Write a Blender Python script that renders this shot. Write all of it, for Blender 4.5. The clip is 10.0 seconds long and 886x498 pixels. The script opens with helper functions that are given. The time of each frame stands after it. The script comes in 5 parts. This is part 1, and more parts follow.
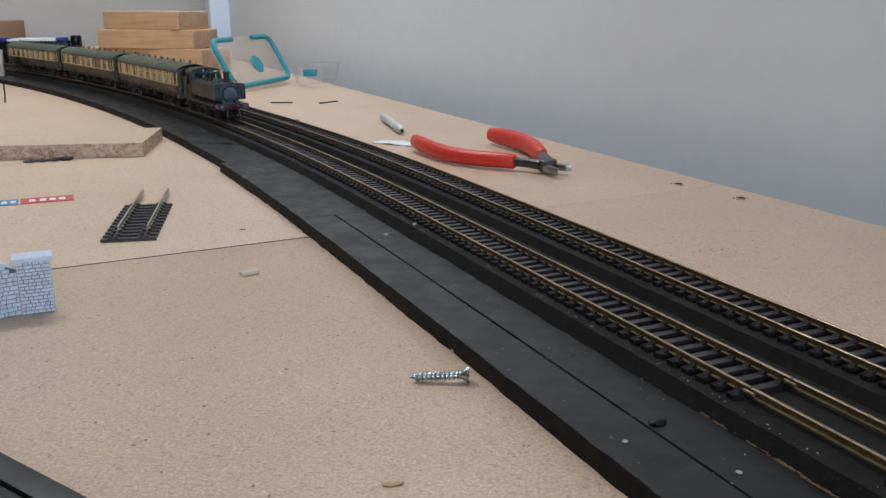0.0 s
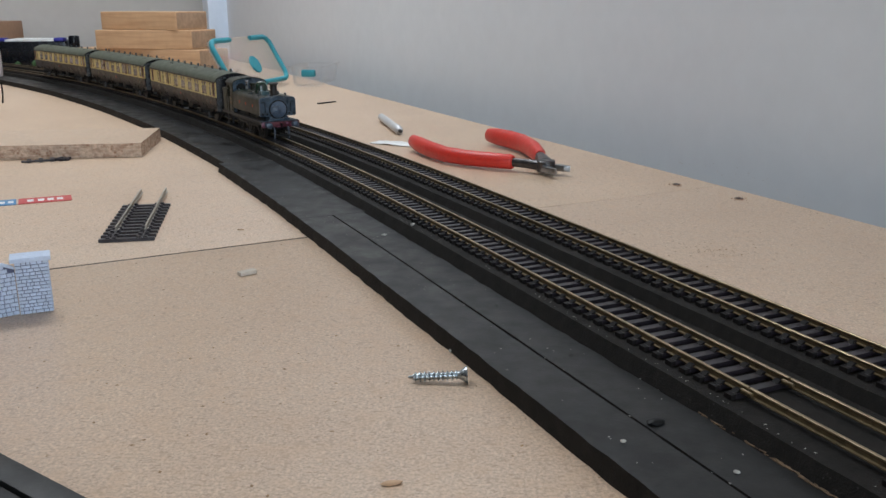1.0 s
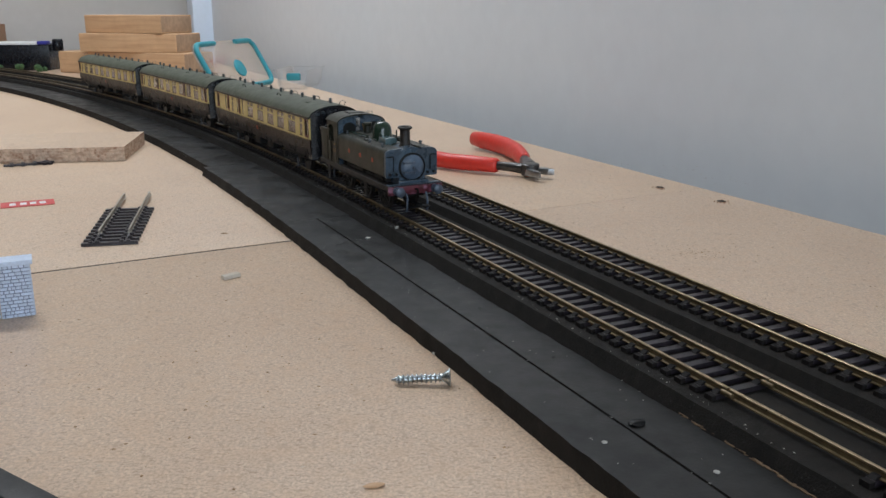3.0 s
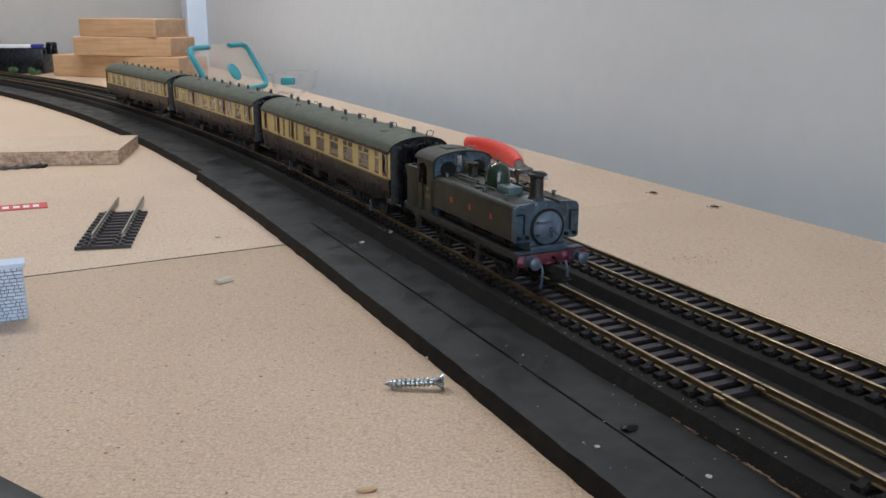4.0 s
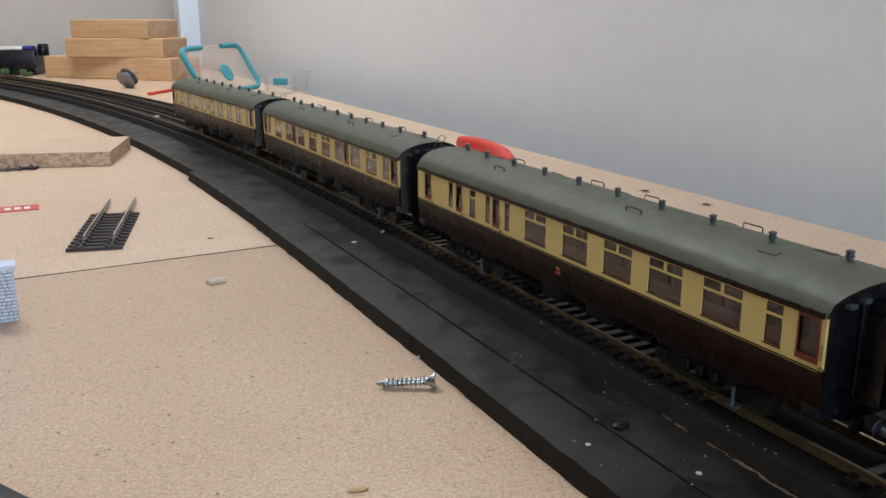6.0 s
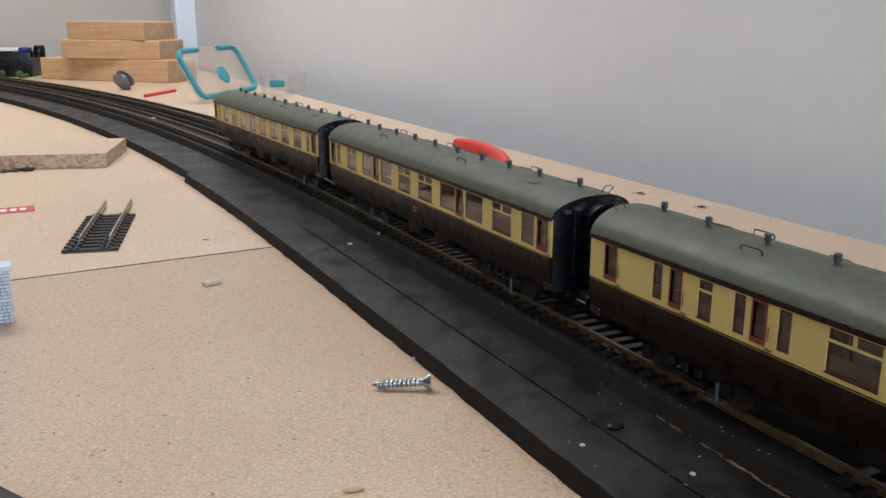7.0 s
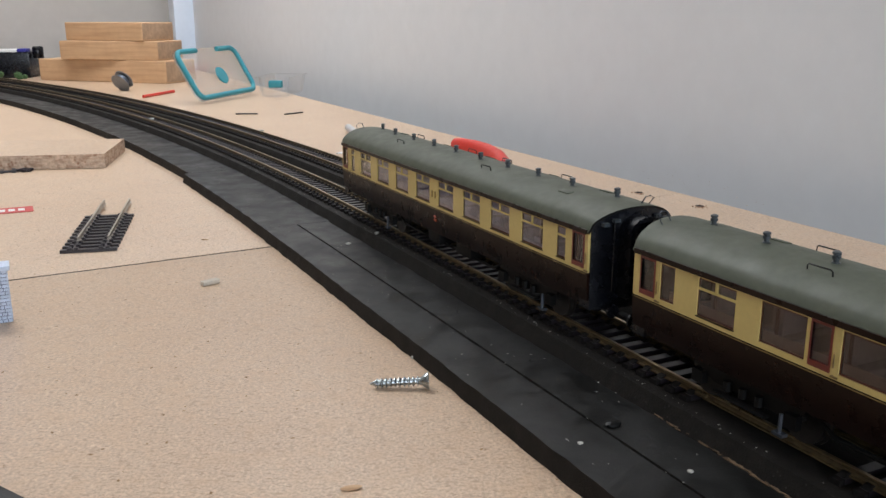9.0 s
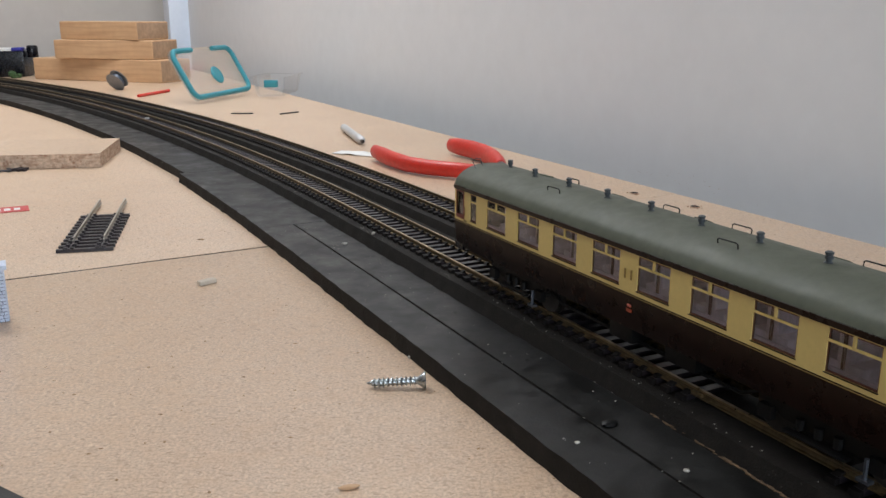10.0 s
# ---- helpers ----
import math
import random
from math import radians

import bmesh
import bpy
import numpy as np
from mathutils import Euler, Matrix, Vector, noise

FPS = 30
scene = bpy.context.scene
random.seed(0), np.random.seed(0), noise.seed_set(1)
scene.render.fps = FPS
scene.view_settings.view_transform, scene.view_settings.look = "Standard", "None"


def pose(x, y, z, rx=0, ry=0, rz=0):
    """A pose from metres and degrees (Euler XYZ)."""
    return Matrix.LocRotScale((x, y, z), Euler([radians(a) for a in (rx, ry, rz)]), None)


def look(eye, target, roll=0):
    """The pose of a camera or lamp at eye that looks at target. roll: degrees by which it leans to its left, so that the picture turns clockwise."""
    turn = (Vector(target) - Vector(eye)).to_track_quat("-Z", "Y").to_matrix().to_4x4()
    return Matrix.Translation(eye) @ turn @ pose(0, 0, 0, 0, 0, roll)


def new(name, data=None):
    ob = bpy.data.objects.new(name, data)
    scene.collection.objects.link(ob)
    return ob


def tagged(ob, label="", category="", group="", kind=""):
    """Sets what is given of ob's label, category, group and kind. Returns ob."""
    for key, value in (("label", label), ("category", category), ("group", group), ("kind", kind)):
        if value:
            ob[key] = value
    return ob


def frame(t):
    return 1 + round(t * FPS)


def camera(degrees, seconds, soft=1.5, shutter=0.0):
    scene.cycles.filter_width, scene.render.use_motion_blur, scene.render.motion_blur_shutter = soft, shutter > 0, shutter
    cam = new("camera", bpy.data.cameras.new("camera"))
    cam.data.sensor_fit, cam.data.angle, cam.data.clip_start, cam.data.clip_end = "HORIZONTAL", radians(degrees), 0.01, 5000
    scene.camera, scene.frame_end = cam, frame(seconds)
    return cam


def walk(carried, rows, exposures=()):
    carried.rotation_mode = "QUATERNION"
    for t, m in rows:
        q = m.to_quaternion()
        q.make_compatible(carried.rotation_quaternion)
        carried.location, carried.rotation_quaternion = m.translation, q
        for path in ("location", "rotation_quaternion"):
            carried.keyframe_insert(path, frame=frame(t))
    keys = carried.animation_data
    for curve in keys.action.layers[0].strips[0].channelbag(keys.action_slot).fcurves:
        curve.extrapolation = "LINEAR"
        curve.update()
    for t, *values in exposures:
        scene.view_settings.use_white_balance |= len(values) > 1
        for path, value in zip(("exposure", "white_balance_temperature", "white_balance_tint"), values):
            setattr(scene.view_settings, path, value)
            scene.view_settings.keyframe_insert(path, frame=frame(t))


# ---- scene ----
cam = camera(53.366, 10.0, soft=1.5)
walk(cam, [
    (0.0, look((0.0000, 0.0000, 0.1286), (0.0000, 0.9631, -0.1407), -0.16)),
    (0.5, look((-0.0002, 0.0001, 0.1286), (-0.0007, 0.9628, -0.1419), -0.07)),
    (1.0, look((-0.0001, -0.0002, 0.1284), (0.0021, 0.9631, -0.1401), -0.10)),
    (1.5, look((0.0001, -0.0002, 0.1284), (0.0044, 0.9636, -0.1382), -0.02)),
    (2.0, look((0.0004, -0.0000, 0.1284), (0.0064, 0.9636, -0.1386), 0.07)),
    (2.5, look((0.0010, -0.0007, 0.1284), (0.0123, 0.9631, -0.1380), -0.04)),
    (4.0, look((0.0014, -0.0018, 0.1285), (0.0256, 0.9636, -0.1311), 0.24)),
    (4.5, look((0.0016, -0.0023, 0.1284), (0.0258, 0.9635, -0.1298), 0.20)),
    (5.0, look((0.0016, -0.0024, 0.1285), (0.0257, 0.9633, -0.1298), 0.20)),
    (5.5, look((0.0022, -0.0020, 0.1285), (0.0293, 0.9632, -0.1318), 0.04)),
    (7.0, look((0.0031, -0.0031, 0.1284), (0.0375, 0.9626, -0.1290), 0.10)),
    (7.5, look((0.0029, -0.0037, 0.1282), (0.0374, 0.9625, -0.1273), 0.17)),
    (8.0, look((0.0030, -0.0038, 0.1285), (0.0383, 0.9624, -0.1267), 0.05)),
    (8.5, look((0.0030, -0.0039, 0.1281), (0.0382, 0.9624, -0.1271), 0.06)),
    (9.0, look((0.0035, -0.0035, 0.1278), (0.0389, 0.9624, -0.1288), 0.02)),
    (9.5, look((0.0034, -0.0037, 0.1280), (0.0414, 0.9620, -0.1288), 0.02)),
    (10.0, look((0.0026, -0.0045, 0.1282), (0.0440, 0.9610, -0.1286), 0.17)),
], exposures=[(0.0, 0.02, 6060, 8.0), (2.5, 0.05, 6090, 8.0), (4.5, 0.19, 6220, 9.0), (5.5, 0.28, 6380, 10.0), (7.5, 0.34, 6440, 11.0), (9.5, 0.34, 6420, 11.0), (10.0, 0.27, 6440, 11.0)])

# ---- light: daylight through the window behind, and an added overhead lamp ----
world = bpy.data.worlds.new("sky")
scene.world = world
world.use_nodes = True
sky = world.node_tree.nodes.new("ShaderNodeTexSky")
sky.sky_type, sky.sun_disc = "NISHITA", False
sky.sun_elevation, sky.sun_rotation = radians(35), radians(150)
world.node_tree.links.new(sky.outputs[0], world.node_tree.nodes["Background"].inputs[0])
world.node_tree.nodes["Background"].inputs[1].default_value = 0.1


def rect_light(name, m, w, h, power, colour):
    lamp = bpy.data.lights.new(name, "AREA")
    lamp.shape, lamp.size, lamp.size_y, lamp.energy, lamp.color = "RECTANGLE", w, h, power, colour
    ob = new(name, lamp)
    ob.matrix_world = m
    return ob


# the room: straight wall along the board's long edge, turned by ROOM degrees
ROOM = 24.8
E0 = Vector((0.262, 0.505, 0.0))                      # a point on the board's long edge
AL = Vector((-math.sin(radians(ROOM)), math.cos(radians(ROOM)), 0))   # along the edge, away
AC = Vector((math.cos(radians(ROOM)), math.sin(radians(ROOM)), 0))    # across, towards the wall


def room(a, c, z):
    """A place by metres along the board's edge from E0, across towards the wall, and up."""
    return E0 + AL * a + AC * c + Vector((0, 0, z))


rect_light("window_light_behind", look(room(-2.55, -0.9, 0.75), room(0, -0.9, 0.2)), 1.8, 1.2, 26, (0.80, 0.90, 1.0))
# added lamp under the closed ceiling, brightening the board from above
rect_light("roof_window_light", look(room(1.00, -0.25, 1.50), room(0.93, -0.27, 0)), 1.5, 0.4, 28, (0.965, 0.985, 1.0))

# ---- materials ----


def material(name, base, rough=0.6, metal=0.0, spots=None, scale=200.0, amount=0.25, fine=None, bump=0.0, ior=1.5, spec=0.5, patch=(2.2, 0.12), vary=0.0, rvar=0.08):
    """Base colour with a grain at one scale, soft patches at another, optional dark spots and fine relief."""
    m = bpy.data.materials.new(name)
    m.use_nodes = True
    t, b = m.node_tree, m.node_tree.nodes["Principled BSDF"]
    b.inputs["Roughness"].default_value, b.inputs["Metallic"].default_value = rough, metal
    b.inputs["IOR"].default_value, b.inputs["Specular IOR Level"].default_value = ior, spec
    tex = t.nodes.new("ShaderNodeTexCoord")

    def noise_at(sc, detail=4.0, ro=0.6):
        n = t.nodes.new("ShaderNodeTexNoise")
        n.inputs["Scale"].default_value, n.inputs["Detail"].default_value, n.inputs["Roughness"].default_value = sc, detail, ro
        t.links.new(tex.outputs["Object"], n.inputs["Vector"])
        return n.outputs["Fac"]

    def ramp(src, lo, hi, a, c):
        r = t.nodes.new("ShaderNodeMapRange")
        r.inputs[1].default_value, r.inputs[2].default_value, r.inputs[3].default_value, r.inputs[4].default_value = lo, hi, a, c
        t.links.new(src, r.inputs[0])
        return r.outputs[0]

    def mix(kind, fac, a, c):
        x = t.nodes.new("ShaderNodeMix")
        x.data_type, x.blend_type = "RGBA", kind
        for v, s in ((fac, x.inputs[0]), (a, x.inputs[6]), (c, x.inputs[7])):
            if isinstance(v, (int, float)):
                s.default_value = v
            elif isinstance(v, tuple):
                s.default_value = (*v, 1)
            else:
                t.links.new(v, s)
        return x.outputs[2]

    dark = tuple(c * (1 - amount) for c in base)
    light = tuple(min(1.0, c * (1 + amount * 0.7)) for c in base)
    grain = noise_at(scale)
    col = mix("MIX", ramp(grain, 0.3, 0.7, 0, 1), dark, light)
    big = noise_at(scale * 0.06 if patch is None else patch[0], 3.0)
    col = mix("MULTIPLY", patch[1] if patch else 0.12, col, mix("MIX", ramp(big, 0.35, 0.65, 0, 1), (0.45, 0.42, 0.40), (1.0, 1.0, 1.0)))
    if vary:
        info = t.nodes.new("ShaderNodeObjectInfo")
        col = mix("MULTIPLY", 1.0, col, mix("MIX", info.outputs["Random"], (1 - vary,) * 3, (1.0, 1.0, 1.0)))
    if spots:
        sc, limit, tint, mixamt = spots
        v = t.nodes.new("ShaderNodeTexVoronoi")
        v.inputs["Scale"].default_value = sc
        v.inputs["Randomness"].default_value = 1.0
        t.links.new(tex.outputs["Object"], v.inputs["Vector"])
        gate = ramp(v.outputs["Distance"], limit * 0.5, limit, mixamt, 0)
        wn = noise_at(sc * 0.35, 2.0)
        gate2 = t.nodes.new("ShaderNodeMath")
        gate2.operation = "MULTIPLY"
        t.links.new(gate, gate2.inputs[0])
        t.links.new(ramp(wn, 0.46, 0.6, 0, 1), gate2.inputs[1])
        col = mix("MIX", gate2.outputs[0], col, tint)
    t.links.new(col, b.inputs["Base Color"])
    rr = ramp(noise_at(scale * 0.4), 0.3, 0.7, max(0.02, rough - rvar), min(1.0, rough + rvar))
    t.links.new(rr, b.inputs["Roughness"])
    if bump:
        bp = t.nodes.new("ShaderNodeBump")
        bp.inputs["Strength"].default_value, bp.inputs["Distance"].default_value = 0.6, bump
        t.links.new(noise_at(fine or scale * 1.5), bp.inputs["Height"])
        t.links.new(bp.outputs[0], b.inputs["Normal"])
    return m


def chipboard():
    """Sanded chipboard: pale fibre with small light and dark flakes of two sizes lying all ways."""
    m = bpy.data.materials.new("chipboard")
    m.use_nodes = True
    t, b = m.node_tree, m.node_tree.nodes["Principled BSDF"]
    tex = t.nodes.new("ShaderNodeTexCoord")

    def link(a, c):
        t.links.new(a, c)

    def noise_at(sc, detail=3.0, stretch=None, spin=0.0):
        n = t.nodes.new("ShaderNodeTexNoise")
        n.inputs["Scale"].default_value, n.inputs["Detail"].default_value, n.inputs["Roughness"].default_value = sc, detail, 0.6
        if stretch:
            mp = t.nodes.new("ShaderNodeMapping")
            mp.inputs["Scale"].default_value, mp.inputs["Rotation"].default_value = stretch, (0, 0, spin)
            link(tex.outputs["Object"], mp.inputs["Vector"])
            link(mp.outputs[0], n.inputs["Vector"])
        else:
            link(tex.outputs["Object"], n.inputs["Vector"])
        return n.outputs["Fac"]

    def ramp(src, lo, hi, a, c):
        r = t.nodes.new("ShaderNodeMapRange")
        for i, v in enumerate((lo, hi, a, c)):
            r.inputs[i + 1].default_value = v
        link(src, r.inputs[0])
        return r.outputs[0]

    def mix(fac, a, c, kind="MIX"):
        x = t.nodes.new("ShaderNodeMix")
        x.data_type, x.blend_type = "RGBA", kind
        for v, s in ((fac, x.inputs[0]), (a, x.inputs[6]), (c, x.inputs[7])):
            if isinstance(v, (int, float)):
                s.default_value = v
            elif isinstance(v, tuple):
                s.default_value = (*v, 1)
            else:
                link(v, s)
        return x.outputs[2]

    col = mix(ramp(noise_at(900, 3.0), 0.34, 0.66, 0, 1), (0.425, 0.303, 0.205), (0.700, 0.522, 0.372))
    col = mix(ramp(noise_at(700, 2.0, (1, 0.45, 1), 0.6), 0.60, 0.68, 0, 0.55), col, (0.77, 0.62, 0.46))
    col = mix(ramp(noise_at(620, 2.0, (0.55, 1, 1), 1.1), 0.59, 0.67, 0, 0.75), col, (0.34, 0.215, 0.13))
    col = mix(ramp(noise_at(260, 2.0, (1, 0.5, 1), 2.6), 0.60, 0.69, 0, 0.65), col, (0.41, 0.28, 0.18))
    col = mix(ramp(noise_at(1500, 1.0), 0.70, 0.76, 0, 0.6), col, (0.16, 0.10, 0.07))
    col = mix(ramp(noise_at(95, 4.0), 0.46, 0.64, 0, 0.30), col, (0.60, 0.40, 0.24))
    col = mix(0.22, col, mix(ramp(noise_at(9, 3.0), 0.38, 0.62, 0, 1), (0.70, 0.62, 0.55), (1.0, 1.0, 1.0)), "MULTIPLY")
    link(col, b.inputs["Base Color"])
    link(ramp(noise_at(300), 0.3, 0.7, 0.31, 0.45), b.inputs["Roughness"])
    b.inputs["Specular IOR Level"].default_value = 0.95
    bp = t.nodes.new("ShaderNodeBump")
    bp.inputs["Strength"].default_value, bp.inputs["Distance"].default_value = 0.2, 0.00005
    link(noise_at(1200), bp.inputs["Height"])
    link(bp.outputs[0], b.inputs["Normal"])
    return m


def grain_fibre(m, stretch, tint, amount):
    """Adds long darker fibres, drawn out along one axis, to a material's colour."""
    t, b = m.node_tree, m.node_tree.nodes["Principled BSDF"]
    src = b.inputs["Base Color"].links[0].from_socket
    tex, mp, n = t.nodes.new("ShaderNodeTexCoord"), t.nodes.new("ShaderNodeMapping"), t.nodes.new("ShaderNodeTexNoise")
    mp.inputs["Scale"].default_value = stretch
    n.inputs["Scale"].default_value, n.inputs["Detail"].default_value = 1.6, 4.0
    r, x = t.nodes.new("ShaderNodeMapRange"), t.nodes.new("ShaderNodeMix")
    x.data_type = "RGBA"
    for k, v in enumerate((0.45, 0.68, 0.0, amount)):
        r.inputs[k + 1].default_value = v
    x.inputs[7].default_value = (*tint, 1)
    t.links.new(tex.outputs["Object"], mp.inputs["Vector"])
    t.links.new(mp.outputs[0], n.inputs["Vector"])
    t.links.new(n.outputs["Fac"], r.inputs[0])
    t.links.new(r.outputs[0], x.inputs[0])
    t.links.new(src, x.inputs[6])
    t.links.new(x.outputs[2], b.inputs["Base Color"])


M = {}
M["chipboard"] = chipboard()
M["chip_edge"] = material("chipboard_edge", (0.60, 0.45, 0.335), 0.85, scale=330, amount=0.3, spots=(330, 0.50, (0.26, 0.12, 0.065), 0.8), bump=0.0005, fine=400)
grain_fibre(M["chip_edge"], (60, 60, 260), (0.27, 0.14, 0.085), 0.6)
M["foam"] = material("black_foam", (0.0073, 0.0073, 0.0069), 0.47, scale=150, amount=0.5, spots=(420, 0.2, (0.05, 0.05, 0.048), 0.3), bump=0.00012, fine=700, patch=(34, 0.75), spec=0.38, rvar=0.16)
M["bed"] = material("track_underlay_foam", (0.0105, 0.0082, 0.0062), 0.8, scale=300, amount=0.4, spots=(500, 0.2, (0.08, 0.075, 0.068), 0.4), bump=0.0006, fine=1500, spec=0.25)
M["cork"] = material("torn_brown_edge", (0.16, 0.10, 0.055), 0.9, scale=500, amount=0.5, bump=0.0004)
M["sleeper"] = material("sleeper_plastic", (0.028, 0.022, 0.028), 0.38, scale=600, amount=0.35, spec=0.5, vary=0.4)
# darker copy of the sleeper plastic: chairs and ends coloured as if unlit
M["shaded_plastic"] = material("shaded_end_plastic", (0.012, 0.0095, 0.009), 0.7, scale=600, amount=0.3, spec=0.2)
M["rail"] = material("nickel_silver_rail", (0.45, 0.355, 0.215), 0.34, metal=1.0, scale=300, amount=0.25, spec=0.5, patch=(40, 0.5))
M["rail_side"] = material("weathered_rail_web", (0.150, 0.105, 0.052), 0.50, metal=0.5, scale=400, amount=0.35)
M["wall"] = material("painted_wall", (0.79, 0.81, 0.835), 0.75, scale=40, amount=0.02, patch=(0.9, 0.05))
M["wall_end"] = material("beige_wall", (0.56, 0.53, 0.50), 0.8, scale=40, amount=0.03, patch=(1.2, 0.1))
# unseen wall, coloured dark so that it bounces little light back
M["wall_dim"] = material("dark_unseen_wall", (0.16, 0.13, 0.11), 0.9, scale=60, amount=0.2)
M["ceiling"] = material("white_ceiling", (0.80, 0.80, 0.78), 0.85, scale=80, amount=0.03)
M["carpet"] = material("dark_carpet", (0.12, 0.11, 0.10), 0.95, scale=300, amount=0.4)
M["trim"] = material("white_gloss_trim", (0.72, 0.80, 0.92), 0.35, scale=60, amount=0.03)


# ---- mesh helpers ----
def finish(bm, bevel=0.0, seg=2, smooth=0.0):
    bmesh.ops.remove_doubles(bm, verts=bm.verts, dist=1e-7)
    bmesh.ops.recalc_face_normals(bm, faces=bm.faces)
    if bevel:
        edges = [e for e in bm.edges if len(e.link_faces) == 2 and e.calc_face_angle(0) > 0.5]
        bmesh.ops.bevel(bm, geom=edges, offset=bevel, segments=seg, profile=0.6, affect="EDGES", clamp_overlap=True)
    if smooth:
        for f in bm.faces:
            f.smooth = True
        for e in bm.edges:
            if len(e.link_faces) == 2 and e.calc_face_angle(0) > smooth:
                e.smooth = False
    return bm


def part(name, bm, mat, parent=None, label="", bevel=0.0, seg=2, smooth=0.6, m=None):
    finish(bm, bevel, seg, smooth)
    me = bpy.data.meshes.new(name)
    bm.to_mesh(me)
    bm.free()
    for x in (mat if isinstance(mat, (list, tuple)) else [mat]):
        me.materials.append(x)
    ob = new(name, me)
    if parent is not None:
        ob.parent = parent
    if m is not None:
        ob.matrix_local = m
    if label:
        tagged(ob, label)
    return ob


def B():
    return bmesh.new()


def box(bm, x0, x1, y0, y1, z0, z1, mi=0):
    vs = [bm.verts.new((x, y, z)) for z in (z0, z1) for y in (y0, y1) for x in (x0, x1)]
    for q in ((0, 2, 3, 1), (4, 5, 7, 6), (0, 1, 5, 4), (2, 6, 7, 3), (0, 4, 6, 2), (1, 3, 7, 5)):
        f = bm.faces.new([vs[i] for i in q])
        f.material_index = mi
    return bm


def rod(bm, a, b, r, seg=12, r2=None, mi=0, caps=True):
    a, b = Vector(a), Vector(b)
    q = (b - a).to_track_quat("Z", "Y")
    r2 = r if r2 is None else r2
    rings = []
    for p, rr in ((a, r), (b, r2)):
        rings.append([bm.verts.new(p + q @ Vector((math.cos(2 * math.pi * i / seg) * rr, math.sin(2 * math.pi * i / seg) * rr, 0))) for i in range(seg)])
    for i in range(seg):
        bm.faces.new((rings[0][i], rings[0][(i + 1) % seg], rings[1][(i + 1) % seg], rings[1][i])).material_index = mi
    if caps:
        bm.faces.new(rings[0][::-1]).material_index = mi
        bm.faces.new(rings[1]).material_index = mi
    return bm


def lathe(bm, prof, seg=20, at=(0, 0, 0), turn=None):
    """Turns a profile of (radius, height) round the z axis, then turns it by the matrix and moves it."""
    at = Vector(at)
    rings = []
    for r, z in prof:
        ring = []
        for i in range(seg):
            v = Vector((math.cos(2 * math.pi * i / seg) * r, math.sin(2 * math.pi * i / seg) * r, z))
            ring.append(bm.verts.new((turn @ v if turn else v) + at))
        rings.append(ring)
    for a, b in zip(rings[:-1], rings[1:]):
        for i in range(seg):
            bm.faces.new((a[i], a[(i + 1) % seg], b[(i + 1) % seg], b[i]))
    bm.faces.new(rings[0][::-1])
    bm.faces.new(rings[-1])
    return bm


def prism(bm, pts, lo, hi, axis="x", mi=0):
    """A closed outline of (a, b) pairs drawn out along one axis."""
    def at(p, d):
        return {"x": (d, p[0], p[1]), "y": (p[0], d, p[1]), "z": (p[0], p[1], d)}[axis]
    r0 = [bm.verts.new(at(p, lo)) for p in pts]
    r1 = [bm.verts.new(at(p, hi)) for p in pts]
    n = len(pts)
    for i in range(n):
        bm.faces.new((r0[i], r0[(i + 1) % n], r1[(i + 1) % n], r1[i])).material_index = mi
    bm.faces.new(r0[::-1]).material_index = mi
    bm.faces.new(r1).material_index = mi
    return bm


def tube(bm, pts, r, seg=8):
    """A bent wire through the points."""
    pts = [Vector(p) for p in pts]
    rings = []
    for i, p in enumerate(pts):
        d = (pts[min(i + 1, len(pts) - 1)] - pts[max(i - 1, 0)]).normalized()
        q = d.to_track_quat("Z", "Y")
        rings.append([bm.verts.new(p + q @ Vector((math.cos(2 * math.pi * k / seg) * r, math.sin(2 * math.pi * k / seg) * r, 0))) for k in range(seg)])
    for a, b in zip(rings[:-1], rings[1:]):
        best = min(range(seg), key=lambda o: (a[0].co - b[o].co).length)
        for k in range(seg):
            bm.faces.new((a[k], a[(k + 1) % seg], b[(k + 1 + best) % seg], b[(k + best) % seg]))
    bm.faces.new(rings[0][::-1])
    bm.faces.new(rings[-1])
    return bm


# ---- the line of the railway: straight, then a wide curve ----
S = np.linspace(-2.0, 3.2, 2601)
K = np.clip((S - 0.176) / 0.3, 0, 1) / 4.098 + np.clip(S - 1.0, 0, 1.1) * 0.1157
HEAD = 0.42639 + np.concatenate([[0], np.cumsum((K[1:] + K[:-1]) / 2 * np.diff(S))])
PX = np.concatenate([[0], np.cumsum(-np.sin(HEAD)[1:] * np.diff(S))])
PY = np.concatenate([[0], np.cumsum(np.cos(HEAD)[1:] * np.diff(S))])
PX += 0.12251 - np.interp(0, S, PX)
PY += 0.2 - np.interp(0, S, PY)


def line(s, off=0.0, z=0.0):
    """A place on the railway: metres along it, to its right, and up."""
    h = np.interp(s, S, HEAD)
    return Vector((np.interp(s, S, PX) + off * math.cos(h), np.interp(s, S, PY) + off * math.sin(h), z))


def heading(s):
    return float(np.interp(s, S, HEAD))


def sweep(bm, prof, s0, s1, step=0.02, wobble=None):
    """Draws a closed profile of (offset, height, material) along the railway."""
    n = max(2, int(math.ceil((s1 - s0) / step)) + 1)
    rings = []
    for s in np.linspace(s0, s1, n):
        rings.append([bm.verts.new(line(s, p[0] + (wobble(s, k) if wobble else 0.0), p[1])) for k, p in enumerate(prof)])
    k = len(prof)
    for a, b in zip(rings[:-1], rings[1:]):
        for i in range(k):
            bm.faces.new((a[i], b[i], b[(i + 1) % k], a[(i + 1) % k])).material_index = prof[i][2] if len(prof[i]) > 2 else 0
    bm.faces.new(rings[0])
    bm.faces.new(rings[-1][::-1])
    return bm


